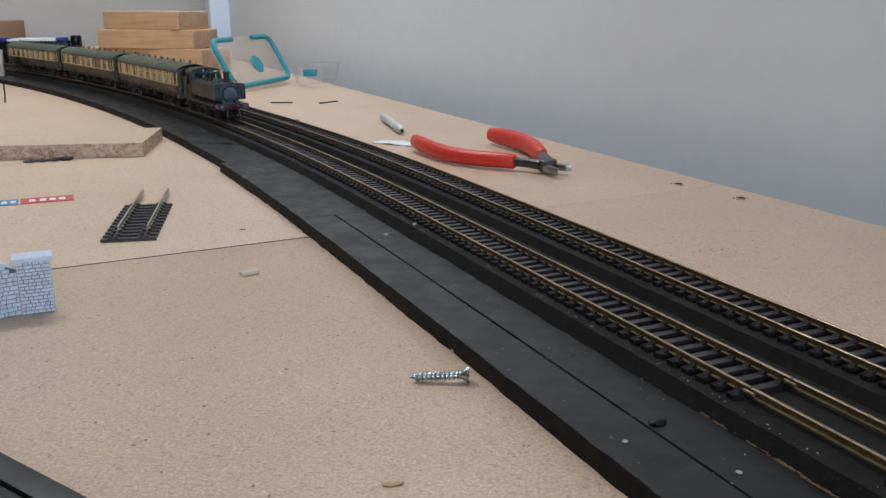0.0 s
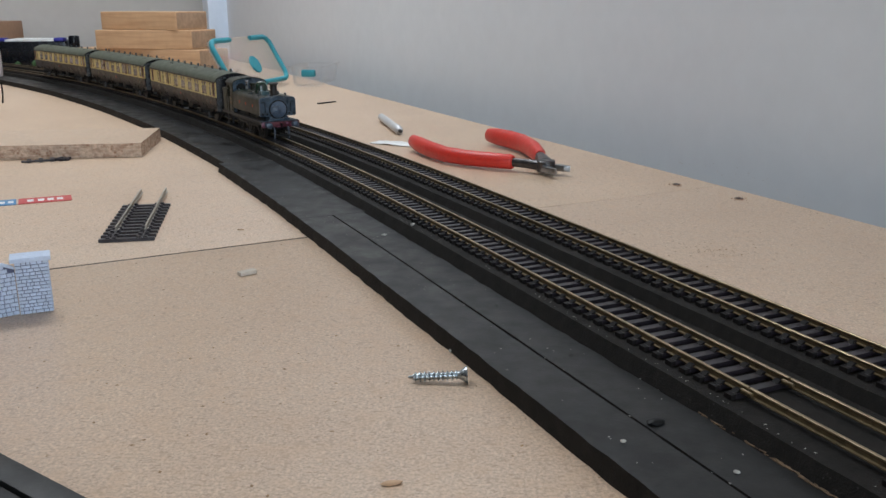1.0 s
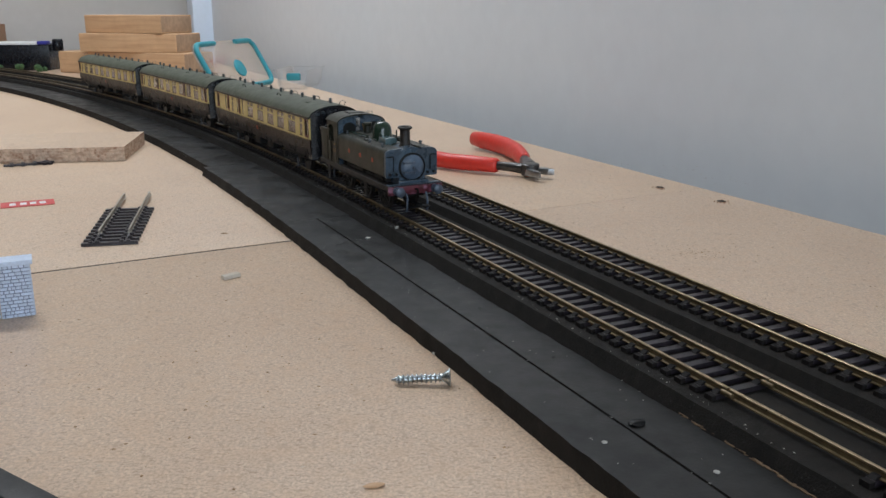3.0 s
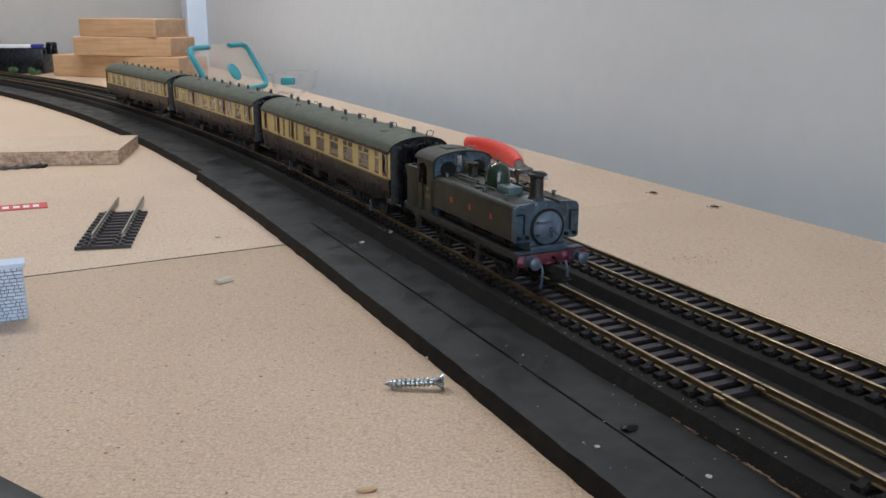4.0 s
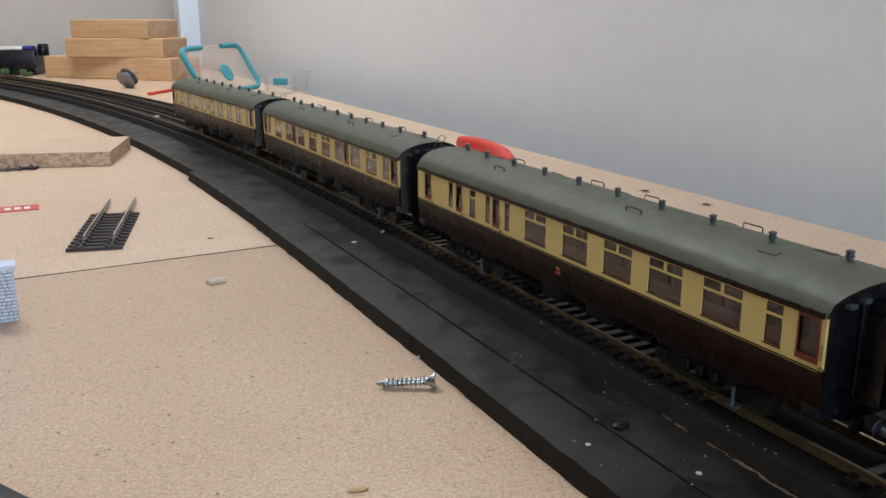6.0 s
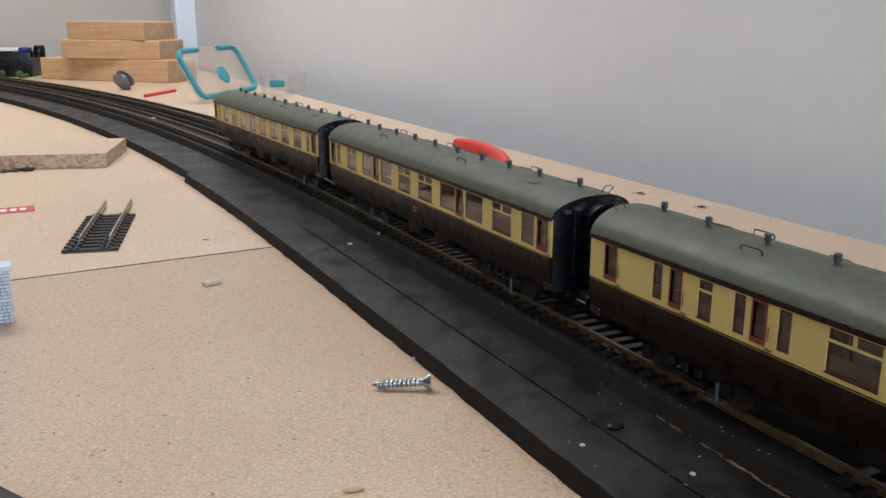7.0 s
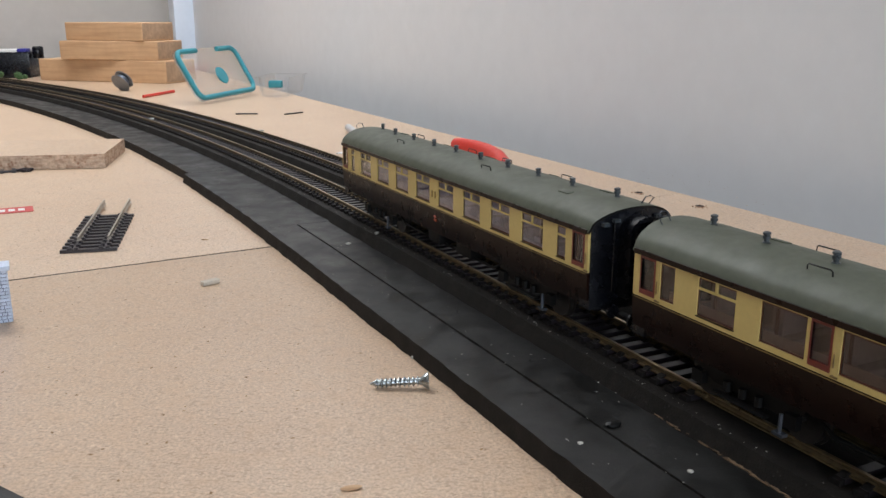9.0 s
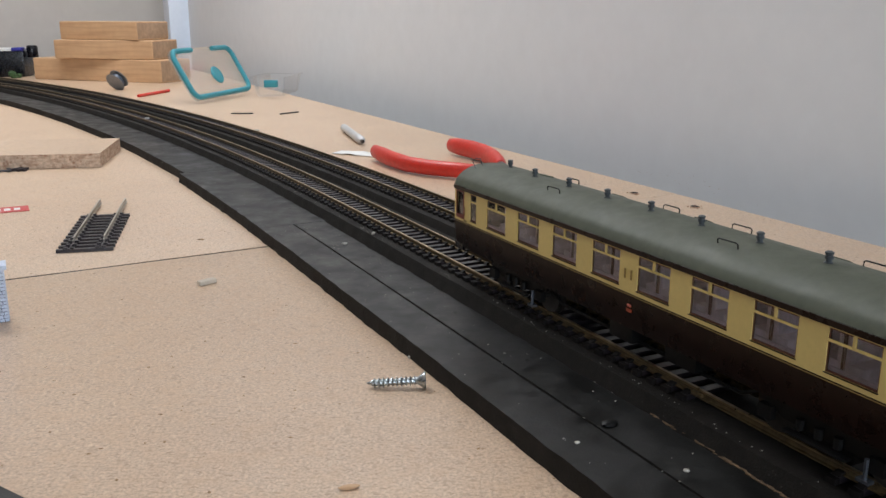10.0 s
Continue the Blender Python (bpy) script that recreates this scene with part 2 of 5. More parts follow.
SLAB, BED, SLEEP, RAIL = 0.007, 0.012, 0.0138, 0.0165
GAUGE, TRACK2 = 0.0165, 0.0485


# ---- the room ----
def slab_between(name, corners, z0, z1, mat, label, kind="structure", bevel=0.0):
    bm = B()
    prism(bm, [(p.x, p.y) for p in corners], z0, z1, "z")
    ob = part(name, bm, mat, None, label, bevel=bevel, smooth=0)
    return tagged(ob, label, kind=kind)


A0, A1, C0, C1 = -2.6, 2.5, -3.4, 0.07      # room limits along and across
FLOOR = -0.80
CEIL = 1.55
slab_between("floor", [room(A0, C0, 0), room(A1, C0, 0), room(A1, C1, 0), room(A0, C1, 0)], FLOOR - 0.1, FLOOR, M["carpet"], "dark carpeted floor of the room")
slab_between("ceiling", [room(A0, C0, 0), room(A1, C0, 0), room(A1, C1, 0), room(A0, C1, 0)], CEIL, CEIL + 0.1, M["ceiling"], "plain white plaster ceiling of the room")


def wall_with_window(name, p, q, out, w0, w1, z0, z1, label):
    """A wall from p to q, thick along out, with one opening between w0 and w1 metres from p."""
    d = (q - p).normalized()
    length = (q - p).length
    bm = B()
    for a, b, lo, hi in ((0, w0, FLOOR, CEIL), (w1, length, FLOOR, CEIL), (w0, w1, FLOOR, z0), (w0, w1, z1, CEIL)):
        c = [p + d * a, p + d * b, p + d * b + out, p + d * a + out]
        prism(bm, [(v.x, v.y) for v in c], lo, hi, "z")
    return tagged(part(name, bm, M["wall"], None, label, smooth=0), label, kind="structure")


wall_with_window("wall_south", room(A0, C0, 0), room(A0, C1, 0), AL * -0.1, 1.5, 3.4, 0.1, 1.4, "painted wall with a window behind the viewer")
slab_between("wall_north", [room(A1, C0, 0), room(A1, C1, 0), room(A1 + .1, C1, 0), room(A1 + .1, C0, 0)], FLOOR - .1, CEIL + .1, M["wall_end"], "plain beige painted end wall of the room")
slab_between("wall_east", [room(A0 - .1, C1, 0), room(A1 + .1, C1, 0), room(A1 + .1, C1 + .1, 0), room(A0 - .1, C1 + .1, 0)], FLOOR - .1, CEIL + .1, M["wall"], "plain pale grey painted wall along the board")
slab_between("wall_west", [room(A0, C0 - .1, 0), room(A1, C0 - .1, 0), room(A1, C0, 0), room(A0, C0, 0)], FLOOR - .1, CEIL + .1, M["wall_dim"], "unseen wall across the room, dark to cut bounced light")

# boxed pipe in the far corner
bm = B()
c = [room(2.17, 0.018, 0), room(2.25, 0.018, 0), room(2.25, 0.078, 0), room(2.17, 0.078, 0)]
prism(bm, [(v.x, v.y) for v in c], FLOOR, CEIL, "z")
tagged(part("trim", bm, M["trim"], None, "white gloss boxed pipe against the wall", bevel=0.004), kind="structure")

# ---- the baseboard: two sheets of chipboard with a butt joint ----


# near-black brown standing in for the shade inside narrow gaps
M["gap_shade"] = material("gap_shade_brown", (0.010, 0.007, 0.005), 0.9, scale=400, amount=0.4)
board = tagged(new("baseboard"), "layout baseboard of pale chipboard sheets on timber legs", "baseboard")


SEAM = Vector((math.cos(radians(27.2)), math.sin(radians(27.2)), 0))


def seam(c, gap):
    """Where the butt joint crosses the line c metres from the board's long edge."""
    p = Vector((-0.076, 0.488, 0)) - E0
    k = (c - p.dot(AC)) / SEAM.dot(AC)
    return E0 + p + SEAM * k + AL * gap


def sheet(p, label):
    bm = B()
    prism(bm, [(v.x, v.y) for v in p], -0.018, 0.0, "z")
    return part("chipboard_sheet", bm, M["chipboard"], board, label, bevel=0.00025, seg=2)


sheet([room(-2.0, -1.9, 0), room(-2.0, 0, 0), seam(0, -0.0001), seam(-0.17, -0.0002), seam(-0.21, -0.0022), seam(-1.9, -0.0016)], "near chipboard sheet, butted to the next")
sheet([seam(-1.9, 0.0003), seam(0, 0.0003), room(2.4, 0, 0), room(2.4, -1.9, 0)], "far chipboard sheet")
# dark backing added under the joint to keep the gap dark
bm = B()
q = [seam(-1.9, -0.004), seam(0, -0.004), seam(0, 0.004), seam(-1.9, 0.004)]
prism(bm, [(v.x, v.y) for v in q], -0.040, -0.0185, "z")
part("joint_batten", bm, M["carpet"], board)
# dark strip laid almost flush, in place of the open joint's shade
bm = B()
q = [seam(-1.9, -0.0015), seam(-0.22, -0.0020), seam(-0.22, 0.0002), seam(-1.9, 0.0002)]
prism(bm, [(v.x, v.y) for v in q], -0.0180, -0.0003, "z")
part("joint_filler", bm, M["gap_shade"], board, "dark strip standing in for shade in the joint")
for a, c in ((-1.9, -1.5), (-1.9, -0.1), (0.1, -1.5), (0.1, -0.1), (2.3, -1.5), (2.3, -0.1)):
    bm = B()
    p = room(a, c, 0)
    box(bm, p.x - .035, p.x + .035, p.y - .035, p.y + .035, FLOOR, -0.018)
    part("leg", bm, M["chip_edge"], board, bevel=0.003)

# ---- underlay: wide slab of black foam, and a raised strip under each track ----
rng = random.Random(4)


def ragged(s, k):
    return 0.0008 * noise.noise(Vector((s * 95, k * 3.1, 0))) + 0.0006 * noise.noise(Vector((s * 11, k * 1.7, 4)))


slab = tagged(new("foam_slab"), "wide black foam slab beside the tracks, glued down in strips", "foam slab")
STEP, SLIT = 0.572, 0.361
for name, lo, hi, s0, s1, st in (("outer_strip", -0.0612, -0.0413, -1.2, SLIT, 0.004), ("inner_strip", -0.0402, -0.0212, -1.2, SLIT, 0.004), ("middle_strip", -0.0612, -0.0205, SLIT + 0.0004, STEP, 0.006), ("far_strip", -0.0568, -0.0205, STEP + 0.0006, 2.3, 0.012)):
    bm = B()
    sweep(bm, [(lo - 0.0006, 0.0, 1), (lo, SLAB, 0), (hi, SLAB, 1), (hi, 0.0, 0)], s0, s1, st, lambda s, k, lo=lo: ragged(s, k) * (1.0 if k < 2 and lo < -0.05 else (1.3 if k >= 2 and hi > -0.03 else 0.25)))
    part(name, bm, [M["foam"], M["bed"]], slab)
for off, lab in ((0.0, "inner"), (TRACK2, "outer")):
    bm = B()
    sweep(bm, [(off - 0.0228, 0.0), (off - 0.0178, BED), (off + 0.0178, BED), (off + 0.0215, 0.0)], -1.2, 2.3, 0.005, lambda s, k, o=off: ragged(s + o * 20, k) * 0.8)
    tagged(part("foam_trackbed", bm, M["bed"], None), "raised black foam strip under the %s track" % lab, "track underlay", "track underlays")
bm = B()
sweep(bm, [(0.019, 0.0), (0.019, 0.0072), (0.0300, 0.0072), (0.0300, 0.0)], -1.2, 2.3, 0.012)
tagged(part("foam_infill", bm, M["bed"], None), "thin black foam filling between the two tracks", "track underlay")

# ---- track: rails and sleepers ----


def sleeper_mesh():
    bm = B()
    box(bm, -0.0112, 0.0112, -0.0016, 0.0016, BED + 0.0001, SLEEP)
    # sleeper ends take the darker copy, their shade put into colour
    for a, b in ((-0.0131, -0.0112), (0.0112, 0.0131)):
        box(bm, a, b, -0.0016, 0.0016, BED + 0.0001, SLEEP - 0.00005, 1)
    for g in (-1, 1):
        for side in (-1, 1):
            x = g * GAUGE / 2
            prism(bm, [(x + side * 0.0004, SLEEP - 0.0002), (x + side * 0.0004, SLEEP + 0.0010), (x + side * 0.0016, SLEEP + 0.0010), (x + side * 0.0030, SLEEP - 0.0002)], -0.0011, 0.0011, "y", 1)
    finish(bm)
    me = bpy.data.meshes.new("sleeper")
    bm.to_mesh(me)
    bm.free()
    me.materials.append(M["sleeper"])
    me.materials.append(M["shaded_plastic"])
    return me


PITCH = 0.0071
RAIL_PROFILE = [(-0.0011, SLEEP, 1), (-0.0011, SLEEP + 0.0004, 1), (-0.00035, SLEEP + 0.0006, 1), (-0.00035, RAIL - 0.0008, 1), (-0.0006, RAIL - 0.0006, 0), (-0.0006, RAIL - 0.0001, 0), (-0.0005, RAIL, 0),
                (0.0005, RAIL, 0), (0.0006, RAIL - 0.0001, 0), (0.0006, RAIL - 0.0006, 1), (0.00035, RAIL - 0.0008, 1), (0.00035, SLEEP + 0.0006, 1), (0.0011, SLEEP + 0.0004, 1), (0.0011, SLEEP, 1)]
SLEEPER = sleeper_mesh()


def track(off, label, bare):
    """One running line: two rails cut at the joints, and its sleepers. bare: stretches where sleepers were cut away."""
    thing = tagged(new("railway_track"), label, "model track", "running lines")
    joints = (-1.2, 0.053, 0.874, 2.3) if off == 0.0 else (-1.2, -0.30, 0.718, 2.3)
    for side in (-1, 1):
        for a, b in zip(joints[:-1], joints[1:]):
            bm = B()
            sweep(bm, [(off + side * GAUGE / 2 + p[0], p[1], p[2]) for p in RAIL_PROFILE], a + 0.0003, b - 0.0003, 0.012)
            part("rail", bm, [M["rail"], M["rail_side"]], thing, smooth=0.5)
        for j in joints[1:-1]:
            bm = B()
            for w in (-1, 1):
                a, b = line(j - 0.0022, off + side * GAUGE / 2 + w * 0.0009, 0.0149), line(j + 0.0022, off + side * GAUGE / 2 + w * 0.0009, 0.0149)
                rod(bm, a, b, 0.0007, 8)
            part("rail_joiner", bm, M["rail_side"], thing, "dull metal rail joiner")
    return thing, joints


def sleepers(thing, off, joints, bare):
    rest = []
    count = 0
    n0, n1 = int(-1.19 / PITCH), int(2.29 / PITCH)
    for i in range(n0, n1):
        s = i * PITCH
        if any(a < s < b for a, b in bare):
            continue
        m = Matrix.Translation(line(s, off)) @ Matrix.Rotation(heading(s), 4, "Z")
        if -0.05 < s < 2.05 and count < 300:
            ob = new("sleeper", SLEEPER)
            ob.parent = thing
            ob.matrix_local = m
            count += 1
        else:
            rest.append(m)
    verts, faces = [], []
    base_v = [v.co.copy() for v in SLEEPER.vertices]
    base_f = [tuple(f.vertices) for f in SLEEPER.polygons]
    base_m = [f.material_index for f in SLEEPER.polygons]
    for m in rest:
        k = len(verts)
        verts += [m @ v for v in base_v]
        faces += [tuple(i + k for i in f) for f in base_f]
    me = bpy.data.meshes.new("sleepers_beyond")
    me.from_pydata(verts, [], faces)
    me.materials.append(M["sleeper"])
    me.materials.append(M["shaded_plastic"])
    me.polygons.foreach_set("material_index", base_m * len(rest))
    ob = new("sleepers_beyond", me)
    ob.parent = thing
    tagged(ob, kind="stuff")


track_a = track(0.0, "inner model railway line, brass-coloured rails on dark plastic sleepers", ())
track_b = track(TRACK2, "outer model railway line, brass-coloured rails on dark plastic sleepers", ())


# ---- the train ----
# metres along the line of the first coach's leading end, by time
RUN = [(0.0, 0.8803), (1.0, 0.7353), (2.5, 0.5165), (4.0, 0.2972), (4.5, 0.2241), (5.5, 0.0795), (7.5, -0.2106), (8.5, -0.3558), (9.5, -0.5004), (10.0, -0.5726)]


def run(t):
    """A smooth curve through RUN."""
    k = max(0, min(len(RUN) - 2, sum(1 for r in RUN if r[0] <= t) - 1))
    def slope(i):
        i0, i1 = max(0, i - 1), min(len(RUN) - 1, i + 1)
        return (RUN[i1][1] - RUN[i0][1]) / (RUN[i1][0] - RUN[i0][0])
    (t0, s0), (t1, s1) = RUN[k], RUN[k + 1]
    h, u = t1 - t0, (t - t0) / (t1 - t0)
    return (2*u**3 - 3*u**2 + 1) * s0 + (u**3 - 2*u**2 + u) * h * slope(k) + (-2*u**3 + 3*u**2) * s1 + (u**3 - u**2) * h * slope(k + 1)


COACH, GAP = 0.2405, 0.025


def on_line(s_front, length, inset):
    """The pose of a vehicle whose leading end is at s_front: its x axis points ahead, its origin is at its middle, on the rails."""
    a, b = line(s_front + inset), line(s_front + length - inset)
    d = (a - b).normalized()
    mid = (a + b) / 2
    return Matrix.Translation((mid.x, mid.y, RAIL)) @ Matrix.Rotation(math.atan2(d.y, d.x), 4, "Z")


TIMES = [i * 0.25 for i in range(41)]

M["cream"] = material("cream_paint", (0.63, 0.485, 0.175), 0.38, scale=500, amount=0.05, patch=(30, 0.08))
M["brown"] = material("chocolate_paint", (0.0130, 0.0052, 0.0034), 0.30, scale=500, amount=0.18, patch=(25, 0.15), spec=0.16)
M["roof"] = material("grey_roof_paint", (0.072, 0.081, 0.056), 0.52, scale=350, amount=0.12, patch=(22, 0.16), spec=0.3)
M["black"] = material("satin_black", (0.005, 0.0055, 0.0085), 0.26, scale=500, amount=0.3, spec=0.36)
M["under"] = material("underframe_black", (0.0045, 0.0042, 0.0042), 0.5, scale=600, amount=0.4, spec=0.25)
M["gold"] = material("gold_line", (0.26, 0.17, 0.045), 0.45, scale=600, amount=0.1)
M["red"] = material("red_paint", (0.115, 0.013, 0.026), 0.40, scale=500, amount=0.5, spots=(330, 0.60, (0.26, 0.12, 0.18), 0.8), patch=(160, 0.8))
M["dark_red"] = material("mahogany_door", (0.085, 0.018, 0.010), 0.4, scale=500, amount=0.2)
M["droplight"] = material("red_brown_droplight", (0.17, 0.024, 0.016), 0.4, scale=500, amount=0.25)
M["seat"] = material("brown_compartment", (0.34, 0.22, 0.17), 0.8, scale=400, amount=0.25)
# near-white lavender puts light from the far windows into the colour
M["lit_interior"] = material("lavender_lit_interior", (0.78, 0.70, 0.82), 0.7, scale=500, amount=0.25)
# dark copy of the seats, for compartments that get little light
M["shaded_seat"] = material("shaded_brown_seat", (0.22, 0.15, 0.14), 0.8, scale=500, amount=0.25)
M["green"] = material("weathered_green_paint", (0.0175, 0.0190, 0.0088), 0.42, scale=260, amount=0.40, patch=(70, 0.7), spec=0.35)
M["green_gloss"] = material("green_gloss_paint", (0.018, 0.036, 0.022), 0.16, scale=300, amount=0.15)
# front-facing parts: blue window light is put into these two dusty greys
M["lit_front"] = material("dusty_blue_lit_grey", (0.055, 0.086, 0.122), 0.30, scale=320, amount=0.35, patch=(110, 0.75))
M["lit_door"] = material("dusty_blue_lit_door", (0.085, 0.120, 0.172), 0.32, scale=320, amount=0.25, patch=(90, 0.45))
M["dusty_step"] = material("dusty_brown_plate", (0.018, 0.0135, 0.0105), 0.55, scale=400, amount=0.4, patch=(70, 0.6))
M["toolbox"] = material("glossy_blue_grey", (0.085, 0.135, 0.145), 0.18, scale=300, amount=0.15)
M["vent_grey"] = material("dark_ventilator", (0.045, 0.055, 0.062), 0.35, scale=400, amount=0.2)
M["plate"] = material("dull_brass_plate", (0.13, 0.075, 0.03), 0.5, metal=0.3, scale=500, amount=0.3)
M["steel"] = material("steel", (0.62, 0.62, 0.62), 0.28, metal=1.0, scale=300, amount=0.12)
M["buffer"] = material("buffer_grey", (0.085, 0.105, 0.14), 0.38, metal=0.3, scale=400, amount=0.2)
M["tool_grey"] = material("dark_grey_metal", (0.09, 0.10, 0.12), 0.35, metal=0.6, scale=400, amount=0.2)
M["wheel"] = material("dark_wheel_metal", (0.035, 0.031, 0.028), 0.4, metal=0.5, scale=400, amount=0.3)
M["letter"] = material("orange_red_transfer", (0.38, 0.06, 0.022), 0.5, scale=500, amount=0.15)
M["brass_dark"] = material("tarnished_brass", (0.28, 0.20, 0.09), 0.35, metal=0.9, scale=500, amount=0.3)


def glass(name, tint, rough=0.03):
    m = bpy.data.materials.new(name)
    m.use_nodes = True
    b = m.node_tree.nodes["Principled BSDF"]
    b.inputs["Base Color"].default_value = (*tint, 1)
    b.inputs["Roughness"].default_value = rough
    b.inputs["Transmission Weight"].default_value = 1.0
    b.inputs["IOR"].default_value = 1.4
    return m


M["glass"] = glass("window_glazing", (0.86, 0.84, 0.86))
# near-black tint standing in for the unlit inside of the cab
M["cab_shade"] = glass("shaded_cab_glazing", (0.03, 0.033, 0.036), 0.3)

W2 = 0.0178                                    # half width of a coach
Z_SOLE, Z_WAIST, Z_SILL, Z_HEAD, Z_CANT, Z_TOP = 0.0128, 0.0252, 0.0268, 0.0383, 0.0400, 0.0484


def roof_z(y, w=W2 + 0.0006):
    u = min(1.0, abs(y) / w)
    return Z_CANT - 0.0002 + (Z_TOP - Z_CANT) * (0.80 * math.sqrt(max(0.0, 1 - u ** 2.3)) + 0.20 * (1 - u * u))


def bow(y):
    return 0.0035 * (1 - (y / W2) ** 2)


def coach(label, panels, emblem_at, screen=0.0232):
    """A bow-ended corridor coach. panels: (from, to, kind) along the side, metres from the leading end."""
    L = COACH
    c = tagged(new("railway_coach"), label, "model coach", "coaches of the train")
    xs = lambda d: L / 2 - d
    for sgn in (1, -1):
        y0, y1 = sorted((sgn * (W2 - 0.0009), sgn * W2))
        lower = [(sgn * W2, Z_WAIST), (sgn * (W2 - 0.0001), 0.0205), (sgn * (W2 - 0.0006), 0.0165), (sgn * (W2 - 0.0014), Z_SOLE), (sgn * (W2 - 0.0023), Z_SOLE), (sgn * (W2 - 0.0009), Z_WAIST)]
        bm = B()
        prism(bm, lower, -L / 2, L / 2, "x")
        part("lower_side", bm, M["brown"], c, "chocolate brown lower side")
        bm = B()
        box(bm, -L / 2, L / 2, y0, y1, Z_WAIST, Z_SILL)
        box(bm, -L / 2, L / 2, y0, y1, Z_HEAD, Z_CANT)
        edge = 0.0
        for a, b, kind in list(panels) + [(L, L, "")]:
            if a > edge:
                box(bm, xs(a), xs(edge), y0, y1, Z_SILL, Z_HEAD)
            edge = b
        upper = part("upper_side", bm, M["cream"], c, "cream upper side with cut windows")
        bm = B()
        box(bm, -L / 2 + .001, L / 2 - .001, *sorted((sgn * (W2 + 0.00004), sgn * (W2 + 0.00018))), Z_WAIST - 0.0006, Z_WAIST - 0.0004)
        part("lining", bm, M["gold"], c, "thin gold lining")
        bm = B()
        box(bm, -L / 2 + .0005, L / 2 - .0005, *sorted((sgn * (W2 - 0.0003), sgn * (W2 + 0.0008))), Z_CANT - 0.0011, Z_CANT + 0.0005)
        part("gutter", bm, M["brown"], c, "dark brown cornice under the roof")
        for a, b, kind in panels:
            bm = B()
            box(bm, xs(b), xs(a), *sorted((sgn * (W2 - 0.00075), sgn * (W2 - 0.00045))), Z_SILL, Z_HEAD)
            w = part("window", bm, M["glass"], c)
            w.visible_shadow = False
            if kind != "door":
                bm = B()
                yy = sorted((sgn * (W2 - 0.0009), sgn * (W2 - 0.0004)))
                for x0, x1, z0, z1 in ((xs(b), xs(b) + .0005, Z_SILL, Z_HEAD), (xs(a) - .0005, xs(a), Z_SILL, Z_HEAD), (xs(b) + .0005, xs(a) - .0005, Z_HEAD - .0005, Z_HEAD), (xs(b) + .0005, xs(a) - .0005, Z_SILL, Z_SILL + .0005)):
                    box(bm, x0, x1, *yy, z0, z1)
                part("window_frame", bm, M["dark_red"], w, "dark brown window frame")
            if kind in ("vent", "small"):
                zb = 0.0348
                bm = B()
                yy = sorted((sgn * (W2 - 0.0003), sgn * (W2 + 0.0001)))
                box(bm, xs(b), xs(a), *yy, zb, zb + 0.0007)
                n = 2 if kind == "vent" else 1
                for k in range(1, n):
                    x = xs(b) + (xs(a) - xs(b)) * k / n
                    box(bm, x - 0.0005, x + 0.0005, *yy, zb, Z_HEAD)
                part("window_vent", bm, M["cream"], w, "cream sliding vent bars")
                bm = B()
                box(bm, xs(b) - 0.0002, xs(a) + 0.0002, *sorted((sgn * (W2 - 0.0003), sgn * (W2 + 0.00015))), Z_SILL - 0.0003, Z_SILL)
                part("sill", bm, M["brown"], w)
            if kind == "door":
                bm = B()
                yy = sorted((sgn * (W2 - 0.0006), sgn * (W2 + 0.0002)))
                box(bm, xs(b) - .0003, xs(b) + .0003, *yy, Z_SILL - .0004, Z_HEAD + .0003)
                box(bm, xs(a) - .0003, xs(a) + .0003, *yy, Z_SILL - .0004, Z_HEAD + .0003)
                box(bm, xs(b) + .0003, xs(a) - .0003, *yy, Z_HEAD - .0004, Z_HEAD + .0003)
                box(bm, xs(b) + .0003, xs(a) - .0003, *yy, Z_SILL - .0004, Z_SILL + .0012)
                part("droplight", bm, M["droplight"], w, "dark red wooden droplight frame")
                bm = B()
                rod(bm, (xs(a) + .0012, sgn * (W2 + .0005), Z_WAIST + .0008), (xs(a) + .0030, sgn * (W2 + .0005), Z_WAIST + .0008), .00028, 6)
                rod(bm, (xs(a) + .0012, sgn * W2, Z_WAIST + .0008), (xs(a) + .0012, sgn * (W2 + .0007), Z_WAIST + .0008), .0003, 6)
                rod(bm, (xs(a) + .0014, sgn * (W2 + .0004), Z_WAIST + .003), (xs(a) + .0014, sgn * (W2 + .0004), Z_WAIST + .007), .00022, 6)
                part("door_handle", bm, M["brass_dark"], w)
        if emblem_at:
            bm = B()
            rod(bm, (xs(emblem_at), sgn * (W2 - .0002), 0.0212), (xs(emblem_at), sgn * (W2 + .00025), 0.0208), 0.0009, 12)
            box(bm, xs(emblem_at) - .0012, xs(emblem_at) + .0012, *sorted((sgn * (W2 - .0002), sgn * (W2 + .0002))), 0.0190, 0.0200)
            part("emblem", bm, M["letter"], c, "small red emblem on the brown side")
        if emblem_at > 0.1185 and screen < 0.024:
            for dx in (-.0016, .0016):
                bm = B()
                box(bm, dx - .00028, dx + .00028, *sorted((sgn * (W2 - .0001), sgn * (W2 + .00035))), .0298, .0330)
                part("side_bracket", bm, M["gold"], upper)
    # roof, rounded across, ends bowed in plan
    bm = B()
    ys = [(-1 + 2 * i / 24) * (W2 + 0.0006) for i in range(25)]
    rings = []
    for x, e in [(-L / 2, -1)] + [(-L / 2 + 0.012 + (L - 0.024) * i / 6, 0) for i in range(7)] + [(L / 2, 1)]:
        rings.append([bm.verts.new((x + e * (bow(min(abs(y), W2)) + 0.0004), y, roof_z(y) - (0.0003 if e else 0))) for y in ys])
